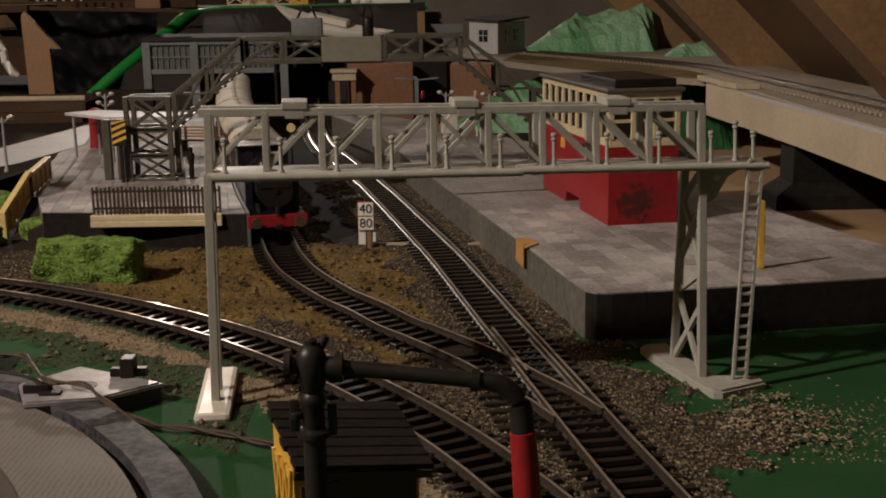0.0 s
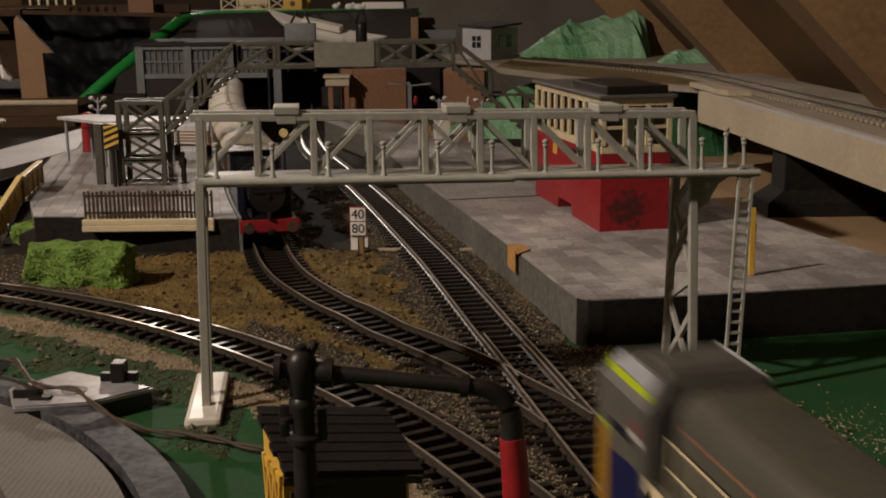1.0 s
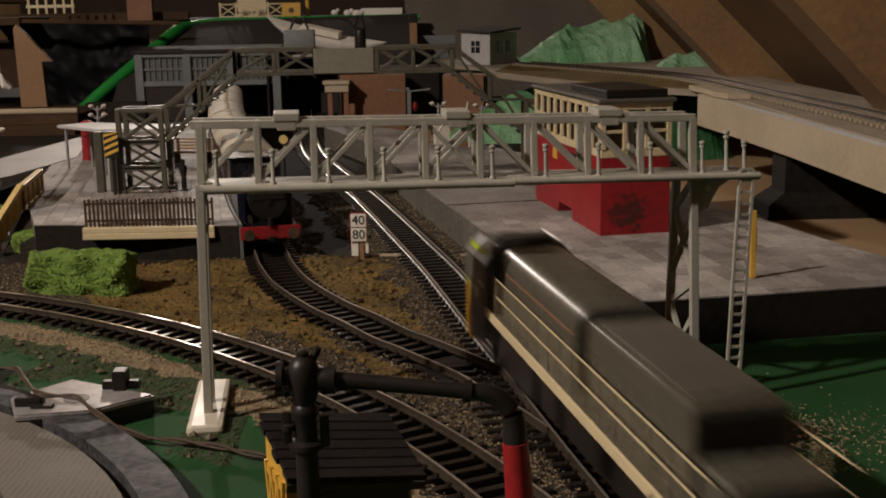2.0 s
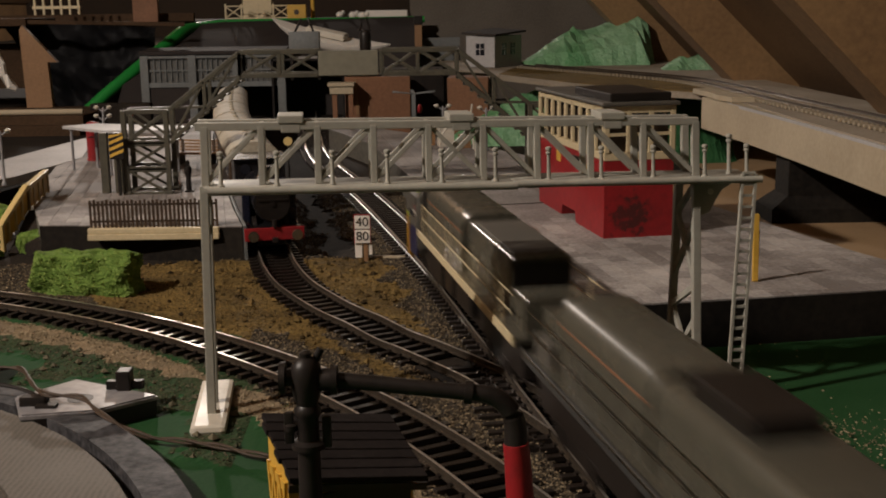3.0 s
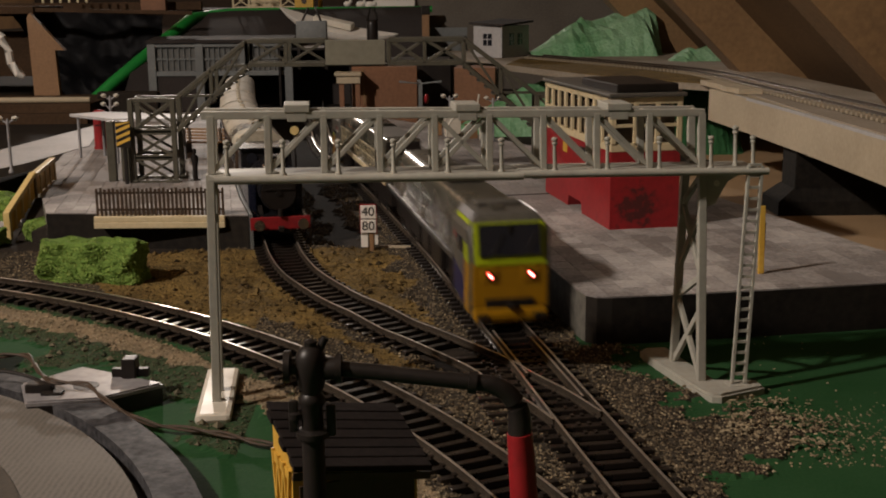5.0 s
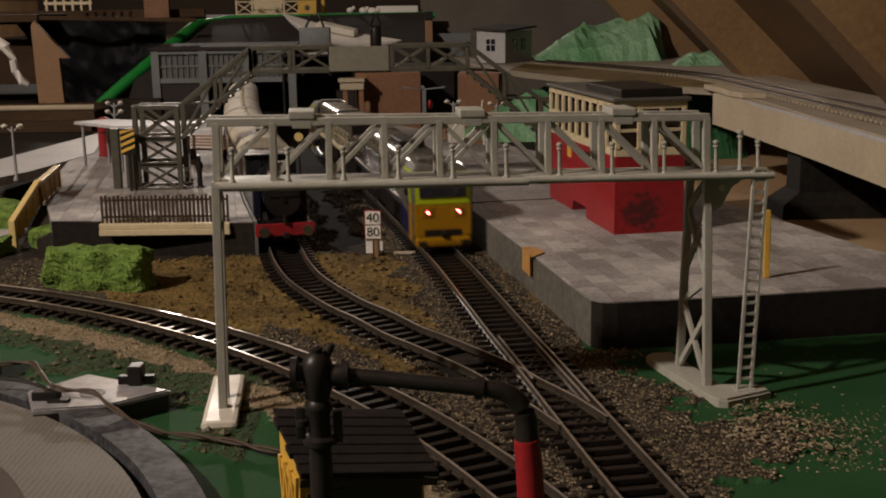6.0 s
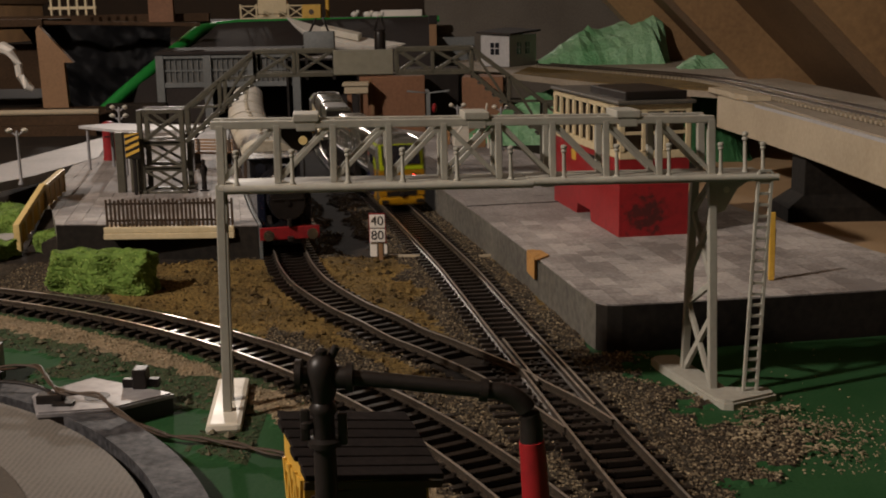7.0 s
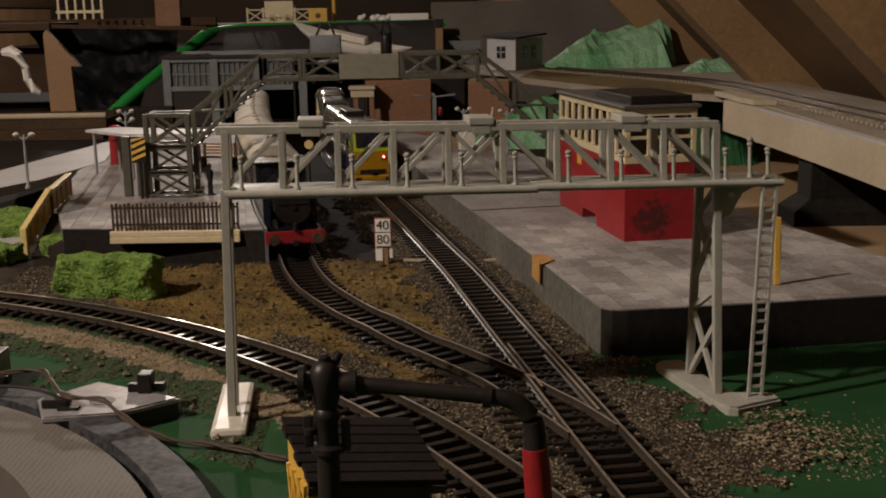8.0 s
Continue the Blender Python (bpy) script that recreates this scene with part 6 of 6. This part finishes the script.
def build_embankment():
    bm = B()
    front = [(-409, 1560, 36), (-330, 1560, 78), (0, 1560, 78)]
    back = [(-420, 1760, 60), (-318, 1750, 122), (0, 1750, 126)]
    lo = [(x, 1560, 0) for x, _, _ in front]
    vf = [bm.verts.new(p) for p in front]
    vb = [bm.verts.new(p) for p in back]
    vl = [bm.verts.new(p) for p in lo]
    for i in range(2):
        bm.faces.new((vf[i], vf[i + 1], vb[i + 1], vb[i]))
        bm.faces.new((vl[i], vl[i + 1], vf[i + 1], vf[i]))
    ret = bmesh.ops.extrude_face_region(bm, geom=bm.faces[:])
    bmesh.ops.translate(bm, vec=(0, 3, -3), verts=[g for g in ret["geom"] if isinstance(g, bmesh.types.BMVert)])
    tagged(part("embankment", bm, M_TARMAC), "dark grey card roadway rising to the upper board", "embankment", kind="structure")
    bm = B()
    tube(bm, [(-452, 1520, -4), (-415, 1548, 32), (-372, 1600, 72), (-335, 1690, 112), (-322, 1745, 115), (-290, 1755, 120), (-150, 1755, 121), (10, 1755, 122)], [8, 8, 8.5, 9, 8, 6, 5.5, 5], 10)
    e = part("green_verge", bm, M_GREENEDGE, None, "", True)
    tagged(e, "bright green painted verge edging the upper roadway", "verge", kind="structure")
    bm = B()
    box(bm, -1400, 1757, 117, -14, 2300, 124)
    box(bm, -14, 1802, 117, 330, 2300, 124)
    tagged(part("upper_board", bm, M_DARKBOARD), "dark upper baseboard at the back of the attic", "baseboard", kind="structure")
    bm = B()
    box(bm, -12, 1790, 0, 320, 1800, 152)
    tagged(part("back_panel", bm, M_PANELGREY), "dark grey card backing panel", "panel", kind="structure")
    bm = B()
    box(bm, 0, 1700, 0, 60, 1704, 96)
    box(bm, -70, 1660, 70, -20, 1690, 92)
    tagged(part("card_panel", bm, M_SHED), "pale grey card panel on the roadway", "panel", kind="structure")


build_embankment()


def build_upper_items():
    f = thing("field_fence", "cream lattice fence panels on the upper board", "fence", at(-245, 1790, 124))
    for k in range(4):
        x = -46 + k * 24
        bm = B()
        box(bm, x - 1.2, -1, 0, x + 1.2, 1, 24)
        part("post", bm, M_CREAM, f)
        bm = B()
        beam(bm, (x, 0, 4), (x + 24, 0, 20), 1, 1.6)
        beam(bm, (x, 0, 20), (x + 24, 0, 4), 1, 1.6)
        beam(bm, (x, 0, 21), (x + 24, 0, 21), 1.2, 1.8)
        beam(bm, (x, 0, 3), (x + 24, 0, 3), 1.2, 1.8)
        part("panel", bm, M_CREAM, f)
    c = thing("toy_house", "cream toy house block behind the fence", "toy", at(-245, 1820, 124))
    bm = B()
    box(bm, -24, 0, 0, 20, 24, 34, 0.5)
    part("block", bm, M_CREAM, c)
    y = thing("toy_crate", "yellow toy crate with a round hole", "toy", at(-182, 1780, 124))
    bm = B()
    box(bm, -14, -8, 0, 14, 8, 22, 0.8)
    part("crate", bm, M_YELLOW, y)
    bm = B()
    rod(bm, (0, -8.6, 11), (0, -7.9, 11), 4, n=16)
    part("hole", bm, M_DARKBROWN, y)
    p = thing("toy_post", "tall yellow toy post", "toy", at(-160, 1800, 124))
    bm = B()
    lathe(bm, [(4, 0), (3.2, 4), (3, 50), (4, 52)], 12)
    part("shaft", bm, M_YELLOW, p, smooth=True)
    for i, (x, w, h_) in enumerate(((-118, 10, 14), (-98, 12, 12), (-84, 14, 9))):
        q = thing("toy_animal", "small pale toy shape lying on the upper board", "toy", at(x, 1780, 124))
        bm = B()
        ball(bm, (0, 0, h_ * 0.45), w * 0.55, 12, (1, 0.7, 0.8))
        ball(bm, (w * 0.5, 0, h_ * 0.7), w * 0.3, 10)
        part("lump", bm, M_SIGNWHITE, q, smooth=True)
    s = thing("white_block", "long pale wooden block on the upper board", "block", at(-46, 1785, 124))
    bm = B()
    box(bm, -32, -6, 0, 30, 6, 12, 0.8)
    part("block", bm, M_SIGNWHITE, s)
    t = thing("toy_truck", "yellow and red toy truck on the upper board", "toy", at(66, 1900, 124))
    bm = B()
    box(bm, -22, -8, 5, -4, 8, 24, 1)
    part("cab", bm, M_YELLOW, t)
    bm = B()
    box(bm, -3, -8, 5, 26, 8, 18, 1)
    part("tipper", bm, M_RED, t)
    bm = B()
    for x in (-16, 6, 20):
        rod(bm, (x, -9, 5), (x, 9, 5), 5, n=14)
    part("wheels", bm, M_BLACK, t)
    b = thing("model_boat", "white model boat hull propped on the roadway", "boat", at(-108, 1420, 92, 14, 12, -18))
    bm = B()
    rings = []
    for i in range(13):
        u = i / 12 * 2 - 1
        w = 17 * (1 - abs(u) ** 2.6) + 0.3
        d = 15 * (1 - abs(u) ** 3) + 1
        rise = 10 * u * u
        rings.append([bm.verts.new((u * 78, w * math.cos(radians(a)), rise + 12 - d * math.sin(radians(a)))) for a in range(0, 181, 20)])
    for r0, r1 in zip(rings, rings[1:]):
        for i in range(len(r0) - 1):
            bm.faces.new((r0[i], r0[i + 1], r1[i + 1], r1[i]))
        bm.faces.new((r0[0], r1[0], r1[-1], r0[-1]))
    bm.faces.new(rings[0])
    bm.faces.new(rings[-1])
    part("hull", bm, M_SIGNWHITE, b, smooth=True)
    bm = B()
    box(bm, -30, -6, 14, 20, 6, 22, 1.5)
    part("cabin", bm, M_WHITEPLASTIC, b)
    # arch-topped silhouettes on the bridge side
    for x, w in ((-128, 34), (-60, 18)):
        a = thing("water_tower", "grey tank with black arched braces", "tank", at(x, 1320, 60))
        bm = B()
        if w > 20:
            box(bm, -w / 2, -8, 30, w / 2, 8, 54, 1.2)
        else:
            lathe(bm, [(6, 26), (6.4, 27), (6.4, 50), (5.6, 53), (3, 55)], 16)
        part("tank", bm, M_SHED if w > 20 else M_BLACK, a, smooth=True)
        for q in (-1, 1):
            bm = B()
            beam(bm, (q * w * 0.45, 0, 0), (q * w * 0.45, 0, 32), 3, 3)
            part("leg", bm, M_BLACK, a)
            bm = B()
            tube(bm, [(q * w * 0.3, 0, 54), (q * w * 0.2, 6, 62), (q * w * 0.12, 8, 68)], 1.3, 8)
            part("brace", bm, M_BLACK, a)
    pp = thing("chimney_post", "pinkish square post with dark cap", "post", at(0, 1600, 84))
    bm = B()
    box(bm, -5, -4, 0, 5, 4, 32, 0.6)
    part("post", bm, M_PLY, pp)
    bm = B()
    box(bm, -6, -5, 32, 6, 5, 44, 0.8)
    part("cap", bm, M_BLACK, pp)


build_upper_items()


def build_cardboard():
    c = thing("cardboard_box", "brown cardboard box with a faded tape streak", "cardboard", at(-45, 1255, 0, 0, 0, 4))
    bm = B()
    box(bm, -35, 0, 0, 35, 60, 66, 0.6)
    part("carton", bm, M_BRICKCARD, c)
    bm = B()
    beam(bm, (-22, -0.4, 26), (-24, -0.4, 65), 3, 0.8)
    part("tape", bm, M_PLY, c, "faded orange tape streak")
    d = thing("cardboard_box", "pinkish brown cardboard building beside the bridge", "cardboard", at(50, 1250, 0, 0, 0, -5))
    bm = B()
    box(bm, -20, 0, 0, 24, 50, 64, 0.6)
    part("carton", bm, M_BRICKCARD, d)
    k = thing("cardboard_box", "dark box standing between the cardboard buildings", "cardboard", at(-6, 1330, 0))
    bm = B()
    box(bm, -40, 0, 0, 34, 50, 70, 0.6)
    part("carton", bm, M_BLACK, k)
    s = thing("wooden_stall", "small stall with pale wooden awning", "stall", at(-84, 1243, 0))
    bm = B()
    box(bm, -13, -14, 58, 15, 10, 61.5, 0.4)
    box(bm, -11, -12, 50, 14, -9, 58, 0.4)
    part("awning", bm, M_TIMBER, s)
    for x in (-6, 11):
        bm = B()
        box(bm, x - 2.5, -10, 0, x + 2.5, -5, 58, 0.3)
        part("post", bm, M_BRICKCARD, s)
    h = thing("toy_helicopter", "small grey and red toy helicopter with rotor blades", "toy", at(-6, 1150, 20))
    bm = B()
    ball(bm, (6, 0, 20), 4.4, 14, (0.6, 1.6, 1.1))
    part("fuselage", bm, M_RED, h, "red fuselage", True)
    bm = B()
    box(bm, -2, -2, 0, 2, 2, 35, 0.3)
    part("mast", bm, M_SHED, h)
    for a in (18, 95, 160, 205, 340):
        bm = B()
        beam(bm, (0, 0, 35), (22 * math.cos(radians(a)), 22 * math.sin(radians(a)), 37), 3.4, 0.7)
        part("rotor_blade", bm, M_SHED, h)
    g = thing("signal_disc", "small round yellow signal disc on a thin post", "signal", at(-82, 690, 20))
    return g


build_cardboard().matrix_basis = at(-81.0, 705, 5)


def build_disc_signal():
    g = bpy.data.objects["signal_disc"]
    bm = B()
    rod(bm, (0, 0, 40), (0, 0, 53), 0.5, n=8)
    rod(bm, (0, 0, 0), (0, 0, 40), 0.7, n=8)
    part("post", bm, M_BLACK, g)
    bm = B()
    rod(bm, (0, -0.6, 54), (0, 0.3, 54), 2.7, n=18)
    part("disc", bm, M_PALEYELLOW, g, "pale yellow disc", True)


build_disc_signal()


def build_left_background():
    bm = B()
    box(bm, -1100, 1330, 0, -389, 1350, 12, 0.5)
    box(bm, -1100, 1345, 10, -389, 1480, 22, 0.5)
    t = thing("shelf_board", "dark brown timber shelf board at the back", "shelf")
    part("board", bm, M_SHADEBOARD, t)
    d = thing("dowel", "pale wooden dowel lying along the shelf", "dowel")
    bm = B()
    rod(bm, (-640, 1362, 25.4), (-392, 1358, 25.4), 3.4, n=18)
    part("rod", bm, M_TIMBER, d, smooth=True)
    a = thing("plywood_bracket", "upright plywood bracket cut like an arrow", "bracket", at(-478, 1470, 22))
    bm = B()
    outline = [(-16, 0), (16, 0), (14, 56), (26, 56), (-14, 102), (-18, 96)]
    f0 = [bm.verts.new((x, 0, z)) for x, z in outline]
    f1 = [bm.verts.new((x, 9, z)) for x, z in outline]
    bm.faces.new(f0)
    bm.faces.new(f1[::-1])
    for i in range(len(outline)):
        j = (i + 1) % len(outline)
        bm.faces.new((f0[i], f1[i], f1[j], f0[j]))
    part("panel", bm, M_PLY, a)
    s = thing("tarpaulin", "creased black plastic sheet hanging behind the layout", "sheet")
    bm = B()
    nx, nz = 50, 26
    vs = []
    for j in range(nz + 1):
        row = []
        for i in range(nx + 1):
            u, v = i / nx, j / nz
            x = -575 + 205 * u + 70 * (1 - v) * (1 - u)
            z = 5 + (127 - 10 * u - 5) * v
            y = 1640 + 20 * u + 16 * noise.noise((u * 5, v * 3, 2)) + 7 * noise.noise((u * 13, v * 9, 5)) + 10 * math.sin(u * 9 + v * 4)
            row.append(bm.verts.new((x, y, z)))
        vs.append(row)
    for j in range(nz):
        for i in range(nx):
            bm.faces.new((vs[j][i], vs[j][i + 1], vs[j + 1][i + 1], vs[j + 1][i]))
    bmesh.ops.solidify(bm, geom=bm.faces[:], thickness=0.6)
    part("sheet", bm, M_TARP, s, smooth=True)
    u = thing("upper_shelf", "brown upper shelf with sagging front edge", "shelf")
    bm = B()
    box(bm, -1100, 1570, 122, -520, 1700, 132, 1)
    beam(bm, (-640, 1566, 131), (-316, 1600, 121), 8, 5)
    part("board", bm, M_SHADEBOARD, u)
    bm = B()
    box(bm, -640, 1640, 36, -520, 1646, 98, 0.6)
    part("back_board", bm, M_SHADEBOARD, u)
    bm = B()
    box(bm, -412, 1712, 124, -376, 1722, 200, 0.6)
    part("upright", bm, M_BRICKCARD, u)
    bm = B()
    box(bm, -800, 1740, 124, -330, 1752, 136, 0.6)
    part("rear_batten", bm, M_SHADEBOARD, u)
    bm = B()
    tube(bm, [(-545, 1462, 97), (-534, 1460, 98), (-525, 1459, 93), (-518, 1460, 77), (-517, 1461, 63), (-508, 1460, 50), (-502, 1461, 46)], [5, 8, 7, 5, 5, 6, 3], 8)
    rag = part("rag", bm, M_SIGNWHITE, None, "", True)
    tagged(rag, "crumpled white paper strip hanging from the shelf", "paper")
    k = thing("toy_chair", "pale slatted toy fence on the upper shelf", "toy", at(-500, 1640, 136))
    for i in range(6):
        bm = B()
        box(bm, -30 + i * 12, -1.5, 0, -27 + i * 12, 1.5, 40, 0.3)
        part("slat", bm, M_CREAM, k)
    bm = B()
    box(bm, -32, -2, 8, 34, 2, 12, 0.3)
    part("rail", bm, M_CREAM, k)
    e = thing("stone_wall", "dark grey textured low wall in front of the sheet", "wall", at(-370, 1420, 0))
    bm = B()
    box(bm, -30, -8, 0, 44, 8, 30, 3)
    bmesh.ops.subdivide_edges(bm, edges=bm.edges[:], cuts=8, use_grid_fill=True)
    for v in bm.verts:
        v.co += noise.noise_vector(v.co * 110) * 0.0016
    part("block", bm, M_DARKBOARD, e)


build_left_background()


def build_verge_patch():
    bm = B()
    prism(bm, [(-300, 781), (-281, 784), (-254, 712), (-262, 690), (-300, 700)], 0.1, 3.0)
    tagged(part("verge_slab", bm, M_ROADCARD), "pale grey card slab lying beside the yellow ramp", "card", kind="structure")


build_verge_patch()


# ---------------------------------------------------------------- attic roof
def build_attic():
    def slab(name, outline, y0, y1, label):
        bm = B()
        a = [bm.verts.new((x, y0, z)) for x, z in outline]
        b = [bm.verts.new((x, y1, z)) for x, z in outline]
        bm.faces.new(a)
        bm.faces.new(b[::-1])
        for i in range(len(outline)):
            j = (i + 1) % len(outline)
            bm.faces.new((a[i], b[i], b[j], a[j]))
        tagged(part(name, bm, M_DARKTIMBER), label, "roof", kind="structure")

    slab("roof_slope_right", [(420, 0), (-1000, 1420), (-1000, 1450), (450, 0)], -1200, 6800, "brown boarded attic roof slope")
    slab("roof_slope_left", [(-2220, 200), (-1000, 1420), (-1000, 1450), (-2250, 200)], -1200, 6800, "brown boarded attic roof slope")
    for k, y in enumerate((-66, 327, 720, 1113, 1506, 1899, 2292, 2685)):
        r = thing("rafter", "rough brown roof rafter", "rafter", group="rafters")
        bm = B()
        beam(bm, (405, y, 0), (-1005, y, 1410), 44, 60, 1.0)
        part("timber", bm, M_RAFTER, r)
    for y, name in ((-1200, "wall_south"), (6800, "wall_north")):
        bm = B()
        box(bm, -2260, y - 15, 0, 460, y + 15, 1460)
        tagged(part(name, bm, M_ENDWALL), "dark boarded attic end wall", "wall", kind="structure")


def build_side_wall():
    bm = B()
    box(bm, -2260, -1185, 0, -2235, 6785, 230)
    tagged(part("wall_west", bm, M_DARKTIMBER), "low dark boarded attic wall", "wall", kind="structure")


build_attic()
build_side_wall()
motions()
